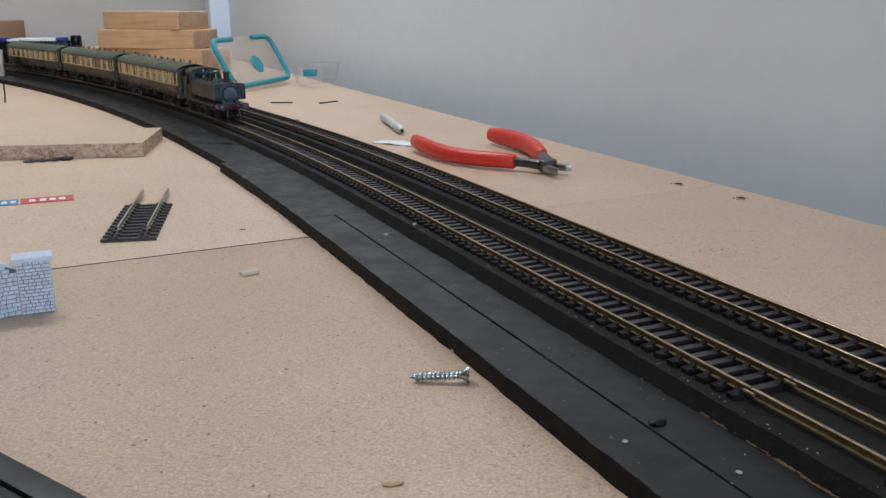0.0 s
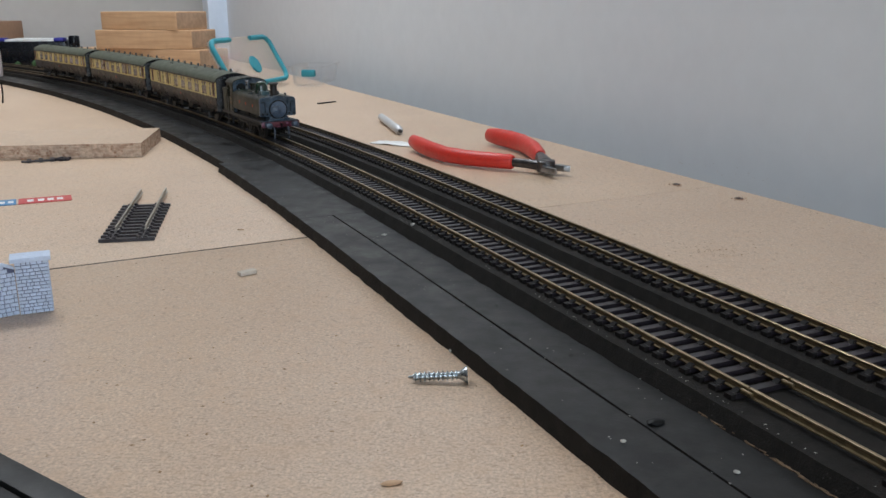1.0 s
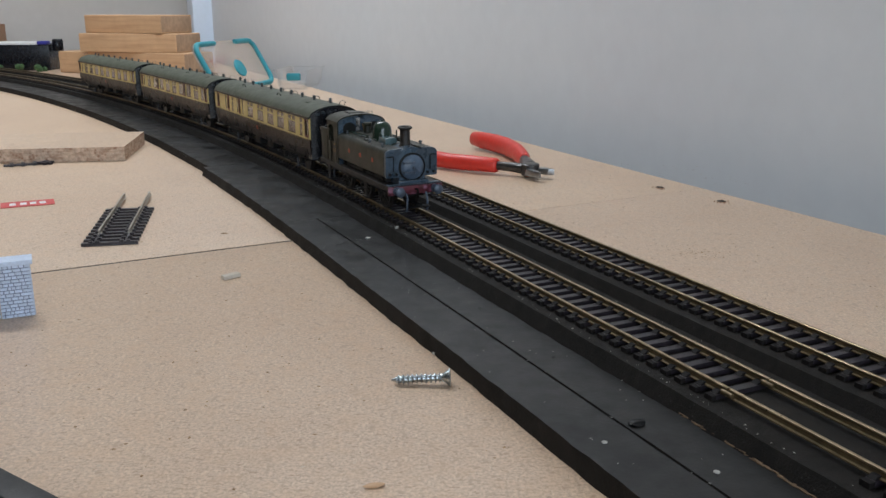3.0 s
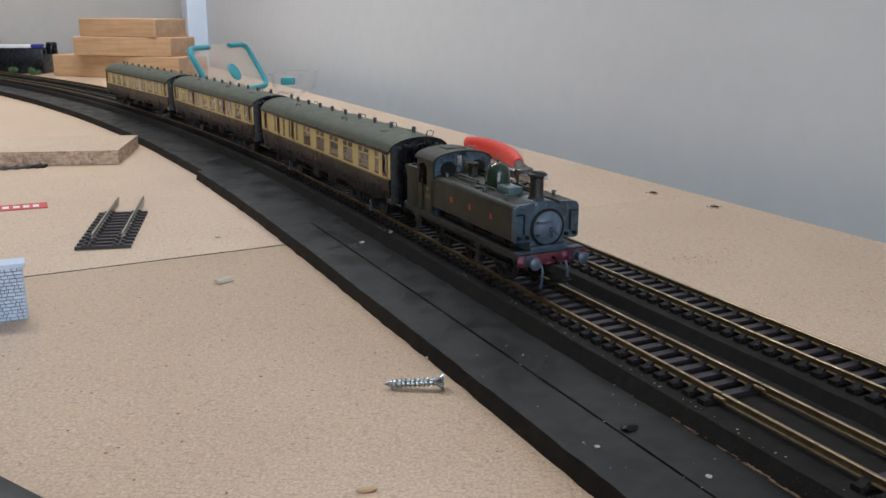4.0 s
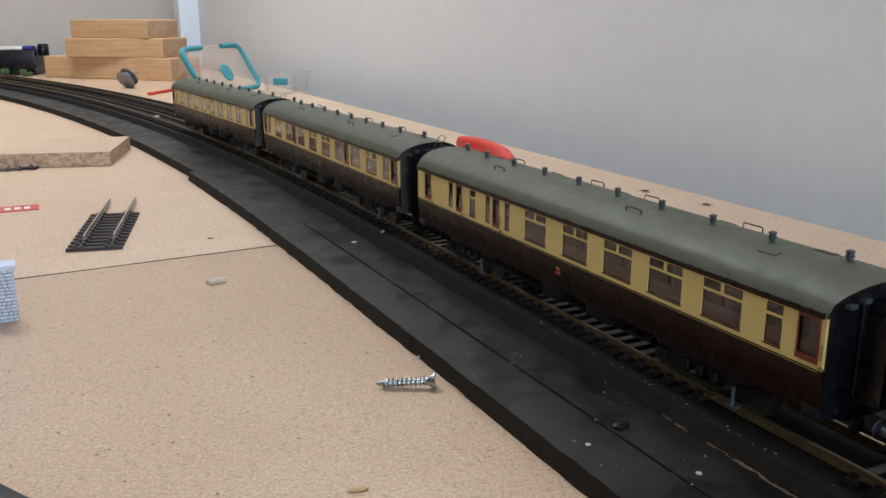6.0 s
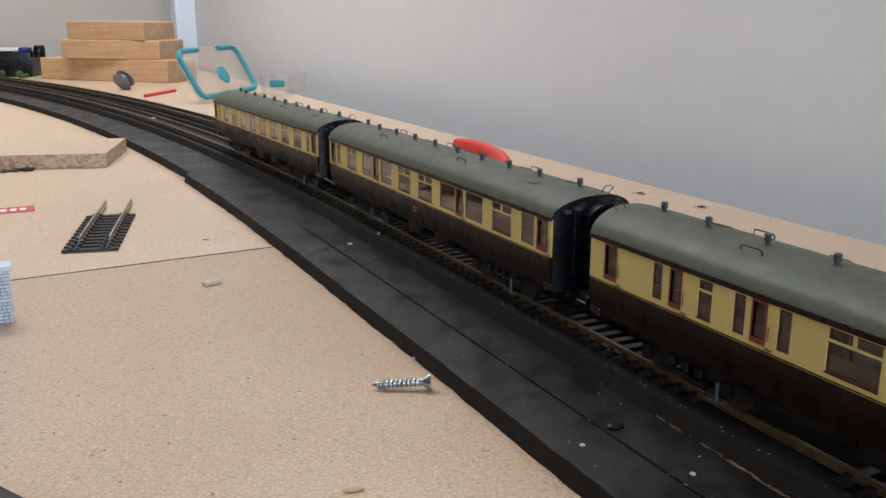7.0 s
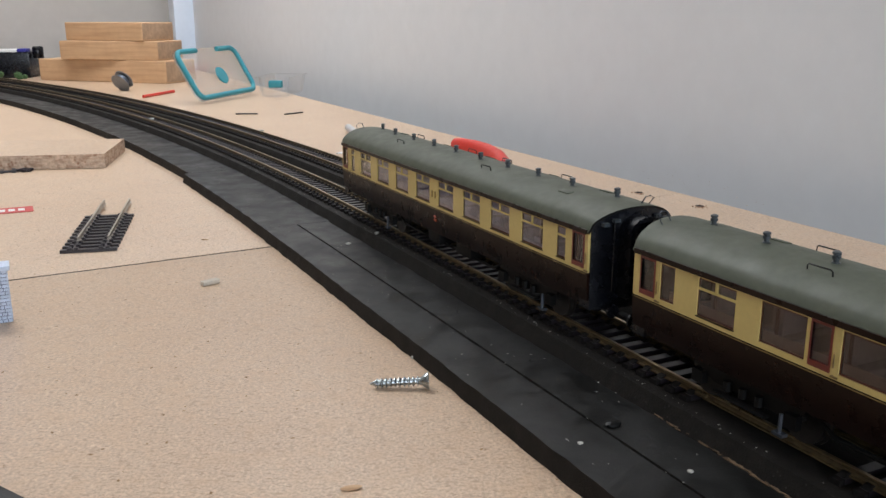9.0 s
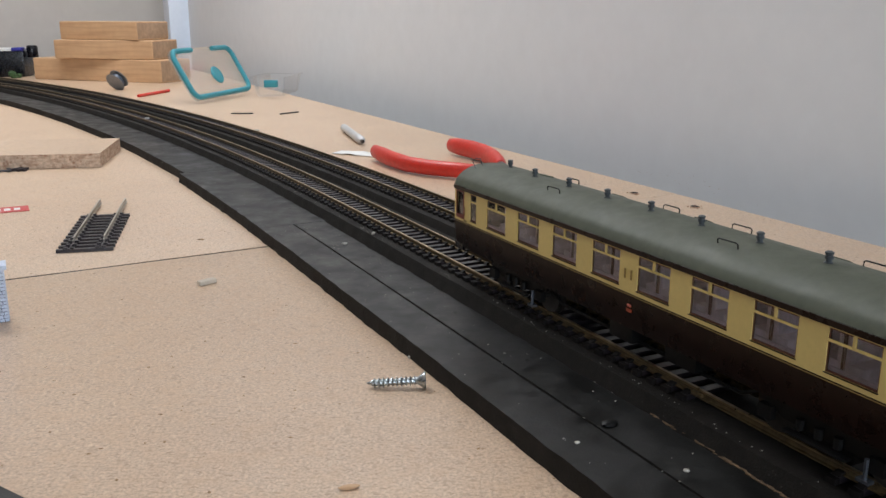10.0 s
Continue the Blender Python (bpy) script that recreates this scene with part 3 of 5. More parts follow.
    for a, b in zip(rings[:-1], rings[1:]):
        for i in range(24):
            bm.faces.new((a[i], a[i + 1], b[i + 1], b[i]))
    low = [[bm.verts.new((v.co.x, v.co.y * 0.97, v.co.z - 0.0007)) for v in r] for r in (rings[0], rings[-1])]
    for r, l in zip((rings[0], rings[-1]), low):
        for i in range(24):
            bm.faces.new((r[i], r[i + 1], l[i + 1], l[i])).material_index = 1
    roof = part("roof", bm, [M["roof"], M["under"]], c, "weathered grey-green arched roof", smooth=1.0)
    # ventilators, hatches, grab rails
    for i in range(10):
        x = L / 2 - 0.012 - i * (L - 0.024) / 9
        bm = B()
        y = 0.0 + (0.0028 if i in (0, 9) else 0.0)
        lathe(bm, [(.0013, -.0006), (.0012, .0002), (.0008, .0004), (.0008, .0011), (.0012, .0012), (.0012, .0020), (.0009, .0021), (.0009, .0024), (.0012, .0025), (.0012, .0030), (.0006, .0033)], 12, (x, y, roof_z(y)))
        part("ventilator", bm, M["vent_grey"], roof)
    for d, y in ((0.052, 0.0085), (0.088, -0.0085), (0.132, 0.0085), (0.178, -0.0085), (0.100, 0.0088), (0.19, 0.0085)):
        bm = B()
        x, z = xs(d), roof_z(y)
        tube(bm, [(x - .004, y, z - .0003), (x - .004, y * 1.02, z + .0012), (x - .0034, y * 1.02, z + .0016), (x + .0034, y * 1.02, z + .0016), (x + .004, y * 1.02, z + .0012), (x + .004, y, z - .0003)], .00024, 6)
        part("grab_rail", bm, M["under"], roof)
    for d, y in ((0.022, 0.006), (0.030, -0.007), (0.205, 0.006), (0.12, 0.012), (0.066, 0.0125), (0.165, 0.0125)):
        bm = B()
        x = xs(d)
        n = Vector((0, -(roof_z(y + .0005) - roof_z(y - .0005)) / .001, 1)).normalized()
        q = Vector((0, 0, 1)).rotation_difference(n).to_matrix().to_4x4()
        box(bm, -.0032, .0032, -.0014, .0014, -.0005, .00035)
        bmesh.ops.transform(bm, matrix=Matrix.Translation((x, y, roof_z(y))) @ q, verts=bm.verts)
        part("roof_hatch", bm, M["roof"], roof, bevel=0.0002)
    # ends with gangways
    for e in (1, -1):
        bm = B()
        yy = [(-1 + 2 * i / 14) * (W2 - .0010) for i in range(15)]
        cols = []
        for y in yy:
            xo = e * (L / 2 + bow(y))
            cols.append([bm.verts.new((xo, y, Z_SOLE - .001)), bm.verts.new((xo, y, roof_z(y) - 0.0007)), bm.verts.new((xo - e * .006, y, roof_z(y) - 0.0007)), bm.verts.new((xo - e * .006, y, Z_SOLE - .001))])
        for a, b in zip(cols[:-1], cols[1:]):
            for i in range(4):
                bm.faces.new((a[i], a[(i + 1) % 4], b[(i + 1) % 4], b[i]))
        bm.faces.new(cols[0])
        bm.faces.new(cols[-1][::-1])
        end = part("end_panel", bm, M["black"], c, "black bowed end", smooth=0.7)
        bm = B()
        arch = [(0.0055 * math.cos(a), 0.0395 + 0.0040 * math.sin(a)) for a in [math.pi * i / 10 for i in range(11)]]
        out = [(0.0072 * math.cos(a), 0.0400 + 0.0052 * math.sin(a)) for a in [math.pi * i / 10 for i in range(11)]]
        outl = [(0.0072, 0.0165)] + out + [(-0.0072, 0.0165)]
        inl = [(0.0055, 0.0180)] + arch + [(-0.0055, 0.0180)]
        x0, x1 = e * (L / 2 + 0.0025), e * (L / 2 + 0.0095)
        r = [[bm.verts.new((x, p[0], p[1])) for p in o] for x, o in ((x0, outl), (x1, outl), (x1, inl), (x0, inl))]
        n = len(outl)
        for j in range(4):
            for i in range(n):
                bm.faces.new((r[j][i], r[j][(i + 1) % n], r[(j + 1) % 4][(i + 1) % n], r[(j + 1) % 4][i]))
        part("gangway", bm, M["black"], end, "black corridor connection")
        bm = B()
        tube(bm, [(e * (L / 2 - .002), e * .0085, roof_z(.0085) - .001), (e * (L / 2 + .0012), e * .0085, roof_z(.0085) + .0024), (e * (L / 2 + .0018), e * .0065, roof_z(.0085) + .0034), (e * (L / 2 + .0016), e * .0045, roof_z(.0045) + .0024), (e * (L / 2 - .001), e * .0045, roof_z(.0045) - .001)], .00026, 6)
        part("end_handrail", bm, M["tool_grey"], end)
        for y in (-.0095, .0095):
            bm = B()
            tube(bm, [(e * (L / 2 + bow(y) - .0005), y, .0180), (e * (L / 2 + bow(y) + .0009), y, .0186), (e * (L / 2 + bow(y) + .0009), y, .0430), (e * (L / 2 + bow(y) - .0005), y * .9, .0436)], .0004, 6)
            part("end_pipe", bm, M["black"], end)
        bm = B()
        for y in (-.0125, -.0088, .0088, .0125):
            box(bm, *sorted((e * (L / 2 + bow(y) - .0004), e * (L / 2 + bow(y) + .0014))), y - .0012, y + .0012, roof_z(y) - .0042, roof_z(y) - .0030)
        part("end_bracket", bm, M["vent_grey"], end)
        for y in (-.012, .012):
            bm = B()
            for zz in (.020, .025, .030, .035):
                box(bm, *sorted((e * (L / 2 + bow(y) - .0005), e * (L / 2 + bow(y) + .0012))), y - .0016, y + .0016, zz, zz + .0004)
            part("end_step", bm, M["black"], end)
        for y in (-.0115, .0115):
            bm = B()
            rod(bm, (e * (L / 2 + .001), y, .0125), (e * (L / 2 + .0065), y, .0125), .0012, 10)
            rod(bm, (e * (L / 2 + .0065), y, .0125), (e * (L / 2 + .0074), y, .0125), .0024, 14)
            part("buffer", bm, M["black"], c)
        bm = B()
        box(bm, *sorted((e * (L / 2 - .004), e * (L / 2 + .012))), -.0018, .0018, .0060, .0072)
        box(bm, *sorted((e * (L / 2 + .011), e * (L / 2 + .0155))), -.006, .006, .0058, .0066)
        tube(bm, [(e * (L / 2 + .010), 0, .0066), (e * (L / 2 + .014), 0, .0085), (e * (L / 2 + .0185), 0, .0080)], .0007, 6)
        part("coupling", bm, M["under"], c)
    # inside: the tail coach is coloured as if lit, the others' seats as if shaded
    bm = B()
    box(bm, -L / 2 + .002, L / 2 - .002, -W2 + .0012, W2 - .0012, 0.0185, 0.0195)
    part("floor", bm, M["lit_interior" if screen < 0.024 else "seat"], c)
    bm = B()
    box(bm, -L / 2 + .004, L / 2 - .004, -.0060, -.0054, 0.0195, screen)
    part("corridor_partition", bm, M["lit_interior" if screen < 0.024 else "seat"], c)
    k = 0
    d = 0.0238
    while d < L - 0.01:
        bm = B()
        x = xs(d)
        box(bm, x - .0004, x + .0004, -.0054, W2 - .0012, .0195, .0360)
        part("compartment_partition", bm, M["dark_red"], c)
        bm = B()
        box(bm, x - .0062, x - .0004, -.0050, W2 - .0016, .0195, .0250)
        box(bm, x + .0004, x + .0062, -.0050, W2 - .0016, .0195, .0250)
        box(bm, x - .0022, x - .0004, -.0050, W2 - .0016, .0250, .0335)
        box(bm, x + .0004, x + .0022, -.0050, W2 - .0016, .0250, .0335)
        part("compartment_seat", bm, M["lit_interior" if screen < 0.024 else "shaded_seat"], c, bevel=0.0003, seg=1)
        d += 0.02416
    # underframe
    bm = B()
    box(bm, -L / 2 + .001, L / 2 - .001, -.0145, .0145, .0135, .0155)
    for s in (-1, 1):
        for a, b in ((-.045, .045),):
            rod(bm, (a, s * .0115, .0070), (b, s * .0115, .0070), .0006, 6)
            rod(bm, (a, s * .0115, .0070), (a - .014, s * .0115, .0138), .0006, 6)
            rod(bm, (b, s * .0115, .0070), (b + .014, s * .0115, .0138), .0006, 6)
            rod(bm, (-.015, s * .0115, .0070), (-.015, s * .0115, .0138), .0006, 6)
            rod(bm, (.015, s * .0115, .0070), (.015, s * .0115, .0138), .0006, 6)
    part("underframe", bm, M["under"], c)
    for x, w, y in ((-.028, .018, .009), (.022, .014, -.009), (.03, .010, .010), (-.006, .012, -.010)):
        bm = B()
        box(bm, x - w / 2, x + w / 2, y - .005, y + .005, .0068, .0136)
        part("battery_box", bm, M["under"], c, bevel=0.0005)
    for x in (-.0745, .0745):
        bm = B()
        for s in (-1, 1):
            prism(bm, [(-.021, .0095), (-.018, .0095), (-.012, .0068), (.012, .0068), (.018, .0095), (.021, .0095), (.021, .0120), (-.021, .0120)], *sorted((s * .0118, s * .0132)), "y")
            for ax in (-.0175, .0175):
                box(bm, ax - .0022, ax + .0022, *sorted((s * .0125, s * .0148)), .0050, .0090)
            for sp in (-.006, 0, .006):
                rod(bm, (sp, s * .0140, .0065), (sp, s * .0140, .0095), .0012, 8)
            box(bm, -.010, .010, *sorted((s * .0140, s * .0160)), .0048, .0056)
        box(bm, -.016, .016, -.0118, .0118, .0100, .0125)
        bogie = part("bogie", bm, M["under"], c, m=Matrix.Translation((x, 0, 0)))
        for ax in (-.0175, .0175):
            bm = B()
            for s in (-1, 1):
                lathe(bm, [(.0030, -.0012), (.0052, -.0010), (.0070, -.0014), (.0070, .0006), (.0078, .0008), (.0078, .0013), (.0010, .0013)], 20, (0, s * .0080, 0), Matrix.Rotation(radians(90 * s), 4, "X"))
            rod(bm, (0, -.0115, 0), (0, .0115, 0), .0010, 8)
            wh = part("wheelset", bm, M["wheel"], bogie, m=Matrix.Translation((ax, 0, .0070)))
            WHEELS.append((wh, (ax, 0, .0070), .0070))
        for s in (-1, 1):
            bm = B()
            rod(bm, (.024, s * .0162, .0030), (.024, s * .0162, .0090), .0006, 6)
            box(bm, .0222, .0258, *sorted((s * .0150, s * .0172)), .0028, .0036)
            part("footstep", bm, M["tool_grey"], c, "worn grey footstep", m=Matrix.Translation((x - .008, 0, 0)))
    return c


WHEELS = []
mm = lambda rows: [(a / 1000 * 1.0457, b / 1000 * 1.0457, k) for a, b, k in rows]
BIG = [(27.1 + 23.1 * i, 41.6 + 23.1 * i, "vent") for i in range(8)]
third = mm([(2.2, 8.6, "door"), (13.1, 18.5, "small")] + BIG + [(211.7, 217.0, "small"), (222.0, 228.2, "door")])
compo = mm([(2.2, 8.6, "door"), (11.0, 20.1, "plain"), (27.0, 41.8, "vent"), (49.2, 64.1, "plain"), (66.2, 72.0, "door"), (73.4, 87.8, "plain"), (95.6, 110.3, "vent"), (118.6, 132.8, "vent"),
            (140.6, 154.8, "plain"), (157.4, 163.3, "door"), (164.8, 179.4, "plain"), (188.0, 202.3, "vent"), (211.7, 218.0, "plain"), (220.3, 226.6, "door")])
brake = mm([(1.6, 7.9, "door"), (13.0, 18.7, "small"), (26.7, 41.6, "vent"), (49.9, 64.9, "vent"), (72.8, 87.4, "vent"), (96.2, 111.0, "vent"), (121.4, 136.0, "vent"), (146.8, 151.0, "plain"), (154.8, 159.4, "door"),
            (162.0, 166.2, "plain"), (174.2, 179.6, "small"), (186.4, 191.0, "door"), (194.6, 199.0, "plain"), (216.3, 222.0, "door")])
coaches = [coach("chocolate and cream brake coach coupled behind the engine", brake, 0.118, 0.0262),
           coach("chocolate and cream composite coach in the middle of the train", compo, 0.119, 0.0250),
           coach("chocolate and cream corridor coach at the train's tail", third, 0.119)]


# ---- the engine: a six-coupled pannier tank ----
LOCO = 0.116


def arc(cx, cz, r, a0, a1, n):
    return [(cx + r * math.cos(radians(a0 + (a1 - a0) * i / n)), cz + r * math.sin(radians(a0 + (a1 - a0) * i / n))) for i in range(n + 1)]


def spoked(s):
    """One spoked wheel: hub, fourteen spokes, rim and flange drawn as one sheet, then thickened."""
    bm = B()
    rad = (.0004, .0022, .0080, .0092)
    n = 56
    ring = [[bm.verts.new((r * math.cos(2 * math.pi * k / n), s * .0072, r * math.sin(2 * math.pi * k / n))) for k in range(n)] for r in rad]
    faces = []
    for q in range(3):
        for k in range(n):
            if q != 1 or k % 4 == 0:
                faces.append(bm.faces.new((ring[q][k], ring[q][(k + 1) % n], ring[q + 1][(k + 1) % n], ring[q + 1][k])))
    out = bmesh.ops.extrude_face_region(bm, geom=faces)
    bmesh.ops.translate(bm, vec=(0, s * .0019, 0), verts=[v for v in out["geom"] if isinstance(v, bmesh.types.BMVert)])
    rod(bm, (.0040, s * .0078, 0), (.0040, s * .0105, 0), .0009, 8)
    lathe(bm, [(.0090, 0), (.0100, .0001), (.0100, .0006), (.0090, .0007)], 28, (0, s * .0068, 0), Matrix.Rotation(radians(90), 4, "X"))
    return bm


def tank_engine():
    e = tagged(new("tank_engine"), "dark green six-wheeled pannier tank engine, dusty front coloured with blue light", "model engine")
    # running plate and beams
    bm = B()
    box(bm, -.0565, .0570, -.0165, .0165, .0158, .0167)
    box(bm, -.0560, .0565, -.0165, -.0155, .0142, .0158)
    box(bm, -.0560, .0565, .0155, .0165, .0142, .0158)
    part("running_plate", bm, M["dusty_step"], e, "dusty brown-black running plate")
    for s in (1, -1):
        bm = B()
        box(bm, *sorted((s * .0570, s * .0582)), -.0165, .0165, .0118, .0165)
        beam = part("buffer_beam", bm, M["red"] if s > 0 else M["under"], e, "faded red buffer beam" if s > 0 else "black buffer beam", bevel=0.0002)
        for y in (-.0115, .0115):
            bm = B()
            rod(bm, (s * .0582, y, .0142), (s * .0592, y, .0142), .0024, 14)
            rod(bm, (s * .0590, y, .0142), (s * .0630, y, .0142), .0017, 14, .0014)
            lathe(bm, [(.0012, 0), (.0026, .0001), (.0027, .0006), (.0020, .0011), (.0004, .0013)], 18, (s * .0630, y, .0142), Matrix.Rotation(radians(90 * s), 4, "Y"))
            part("buffer", bm, M["buffer"], beam, "dull grey buffer")
        bm = B()
        tube(bm, [(s * .058, 0, .0145), (s * .0605, 0, .0145), (s * .0615, 0, .0135), (s * .0605, 0, .0128)], .0006, 8)
        part("draw_hook", bm, M["under"], beam)
        for y in (-.0060, .0060):
            bm = B()
            tube(bm, [(s * .0585, y, .0125), (s * .0600, y, .0095), (s * .0600, y * 1.05, .0040), (s * .0592, y * 1.05, .0022)], .0006, 8)
            part("brake_hose", bm, M["buffer"], beam, "grey hanging pipe")
        bm = B()
        box(bm, *sorted((s * .050, s * .0625)), -.0016, .0016, .0055, .0066)
        box(bm, *sorted((s * .0610, s * .0650)), -.0058, .0058, .0052, .0060)
        part("coupling", bm, M["under"], e)
    # frames
    bm = B()
    for y in (-.0060, .0060):
        prism(bm, [(-.052, .0150), (.054, .0150), (.054, .0095), (.046, .0075), (-.046, .0075), (-.052, .0100)], y - .0006, y + .0006, "y")
    box(bm, -.050, .050, -.0054, .0054, .0090, .0130)
    part("chassis_frame", bm, M["under"], e)
    # boiler and smokebox
    bm = B()
    rod(bm, (-.024, 0, .0275), (.0500, 0, .0275), .0095, 28)
    part("boiler", bm, M["green"], e)
    bm = B()
    prism(bm, [(-.0088, .0166), (.0088, .0166), (.0072, .0215), (.0090, .0250)] + arc(0, .0275, .0098, -10, 190, 16) + [(-.0090, .0250), (-.0072, .0215)], .0380, .0528, "x")
    smoke = part("smokebox", bm, M["lit_front"], e, "dusty grey smokebox, blue window light in its colour")
    bm = B()
    lathe(bm, [(.0072, 0), (.0072, .0006), (.0067, .0011), (.0058, .0018), (.0038, .0027), (.0013, .0031), (.0002, .0031)], 32, (.0529, 0, .0260), Matrix.Rotation(radians(90), 4, "Y"))
    door = part("smokebox_door", bm, M["lit_door"], smoke, "round dished grey smokebox door, blue window light in its colour")
    bm = B()
    lathe(bm, [(.0072, 0), (.0081, 0), (.0081, .0006), (.0073, .0008)], 32, (.0529, 0, .0260), Matrix.Rotation(radians(90), 4, "Y"))
    part("door_ring", bm, M["under"], smoke, "dark ring round the door")
    bm = B()
    box(bm, .0531, .0569, -.0160, .0160, .0168, .0173)
    box(bm, .0530, .0552, -.0090, .0090, .0172, .0188)
    part("front_step", bm, M["lit_front"], e, "dusty grey front platform, blue window light in its colour", bevel=.0002)
    for s in (-1, 1):
        bm = B()
        tube(bm, [(.0533, s * .0112, .0240), (.0533, s * .0112, .0322), (.0533, s * .0116, .0325), (.0533, s * .0150, .0322)], .0003, 6)
        part("front_handrail", bm, M["under"], smoke)
    bm = B()
    for z in (.0287, .0233):
        box(bm, .0545, .0562, -.0060, .0008, z - .0005, z + .0005)
    rod(bm, (.0550, 0, .0260), (.0580, 0, .0260), .0008, 8)
    rod(bm, (.0574, 0, .0260), (.0580, .0026, .0236), .0004, 6)
    rod(bm, (.0578, 0, .0260), (.0582, -.0006, .0226), .0004, 6)
    part("door_dart", bm, M["buffer"], smoke)
    # dark block added for the shade under the boiler, closing the see-through gap
    bm = B()
    box(bm, -.0240, .0380, -.0080, .0080, .0158, .0240)
    part("firebox", bm, M["under"], e)
    # pannier tanks
    for s in (-1, 1):
        prof = [(s * .0075, .0205), (s * .0148, .0205), (s * .0157, .0212)] + [(s * (.0127 + .0030 * math.cos(a)), .0332 + .0030 * math.sin(a)) for a in [math.pi / 2 * i / 6 for i in range(7)]] + [(s * .0060, .0366), (s * .0060, .0300)]
        bm = B()
        prism(bm, prof, -.0245, .0505, "x")
        tank = part("pannier_tank", bm, [M["green"]], e, "dark weathered green side tank", smooth=0.5)
        bm = B()
        prism(bm, [(p[0] * 0.999, p[1] - .00002) for p in prof], .0506, .0527, "x")
        part("tank_front", bm, M["lit_front"], tank, "dusty grey tank front, blue window light in its colour", smooth=0.5)
        for x in (-.0235, .0495):
            bm = B()
            box(bm, x - .0005, x + .0005, *sorted((s * .0156, s * .01580)), .0215, .0330)
            part("tank_strap", bm, M["green"], tank)
        bm = B()
        for k in range(14):
            bmesh.ops.create_icosphere(bm, subdivisions=1, radius=.00028, matrix=Matrix.Translation((-.022 + k * .0053, s * .0128, .03625)))
        tagged(part("rivets", bm, M["green"], tank), kind="stuff")
        bm = B()
        tube(bm, [(-.0230, s * .0075, .0370), (-.0225, s * .0085, .0374), (.0080, s * .0088, .0374), (.0150, s * .0075, .0372), (.0220, s * .0080, .0372)], .0005, 8)
        part("top_feed_pipe", bm, M["green_gloss"], tank)
        for x in (-.0170, .0200, .0390):
            bm = B()
            lathe(bm, [(.0008, -.0006), (.0007, .0008), (.0011, .0010), (.0009, .0016), (.0002, .0018)], 10, (x, s * .0118, .0366))
            part("tank_fitting", bm, M["vent_grey"], tank)
        for x, ch in ((-.0042, 0), (.0140, 1), (.0335, 2)):
            bm = B()
            yy = sorted((s * .0156, s * .0160))
            z0 = .0270
            box(bm, x - .0011, x + .0011, *yy, z0, z0 + .0024)
            part("transfer", bm, M["letter"], tank, "small orange-red painted mark")
        for y in (.0095, .0135):
            bm = B()
            rod(bm, (.0525, s * y, .0225), (.0540, s * y, .0225), .0008, 8)
            part("lamp_iron", bm, M["under"], tank)
        bm = B()
        lathe(bm, [(.0022, 0), (.0022, .0006), (.0012, .0010), (.0003, .0011)], 14, (.012, s * .0100, .0364))
        part("tank_filler", bm, M["green"], tank)
    bm = B()
    box(bm, .0240, .0345, -.0078, -.0010, .0360, .0398)
    part("tool_box", bm, M["toolbox"], e, "pale blue-grey box on the boiler top", bevel=0.0003)
    bm = B()
    prism(bm, arc(0, .0275, .0098, 25, 155, 12), -.024, .0375, "x")
    part("boiler_top", bm, M["green"], e)
    bm = B()
    for x0, y0, x1, y1 in ((-.015, -.0065, .004, -.0065), (.013, .006, .034, .006)):
        rod(bm, (x0, y0, .0375), (x1, y1, .0375), .0006, 8)
    rod(bm, (.0165, -.004, .0360), (.0165, -.004, .0405), .0004, 8)
    rod(bm, (.0180, .006, .0360), (.0180, .006, .0420), .0005, 8)
    tube(bm, [(.022, .007, .038), (.026, .0075, .0395), (.029, .007, .0385), (.033, .0075, .0372)], .0008, 8)
    part("top_pipework", bm, M["green"], e)
    bm = B()
    lathe(bm, [(.0052, -.0025), (.0042, -.0008), (.0032, .0006), (.0029, .0020), (.0028, .0086), (.0031, .0090), (.0041, .0096), (.0041, .0103), (.0034, .0109), (.0024, .0105), (.0022, .0060)], 26, (.0440, 0, .0368))
    part("chimney", bm, M["dusty_step"], e, "dark capped chimney")
    bm = B()
    lathe(bm, [(.0072, -.0040), (.0062, -.0010), (.0058, .0005), (.0057, .0050), (.0052, .0072), (.0040, .0090), (.0022, .0101), (.0006, .0104), (.0004, .0112), (.0001, .0112)], 28, (.0105, 0, .0365))
    part("dome", bm, M["green_gloss"], e, "glossy dark green steam dome")
    bm = B()
    lathe(bm, [(.0036, -.0020), (.0028, .0000), (.0022, .0018), (.0021, .0048), (.0027, .0056), (.0027, .0066), (.0016, .0068)], 20, (-.0130, 0, .0366))
    part("safety_valve", bm, M["green"], e)
    # cab
    for s in (-1, 1):
        bm = B()
        y0, y1 = sorted((s * .0148, s * .0157))
        box(bm, -.0430, -.0245, y0, y1, .0158, .0300)
        box(bm, -.0318, -.0245, y0, y1, .0300, .0424)
        box(bm, -.0430, -.0412, y0, y1, .0300, .0424)
        box(bm, -.0412, -.0318, y0, y1, .0405, .0424)
        # rounded corners of the opening
        for cx, cz, a in ((-.0318, .0405, 0), (-.0412, .0405, 90)):
            sx = -1 if a == 0 else 1
            prism(bm, [(cx, cz), (cx + sx * .0030, cz), (cx + sx * .0009, cz - .0009), (cx, cz - .0030)], y0, y1, "y")
        side = part("cab_side", bm, M["green"], e, "green cab side with rounded doorway opening")
        bm = B()
        box(bm, -.0418, -.0372, *sorted((s * .01575, s * .0161)), .0160, .0296)
        part("cab_door", bm, M["green"], side)
        bm = B()
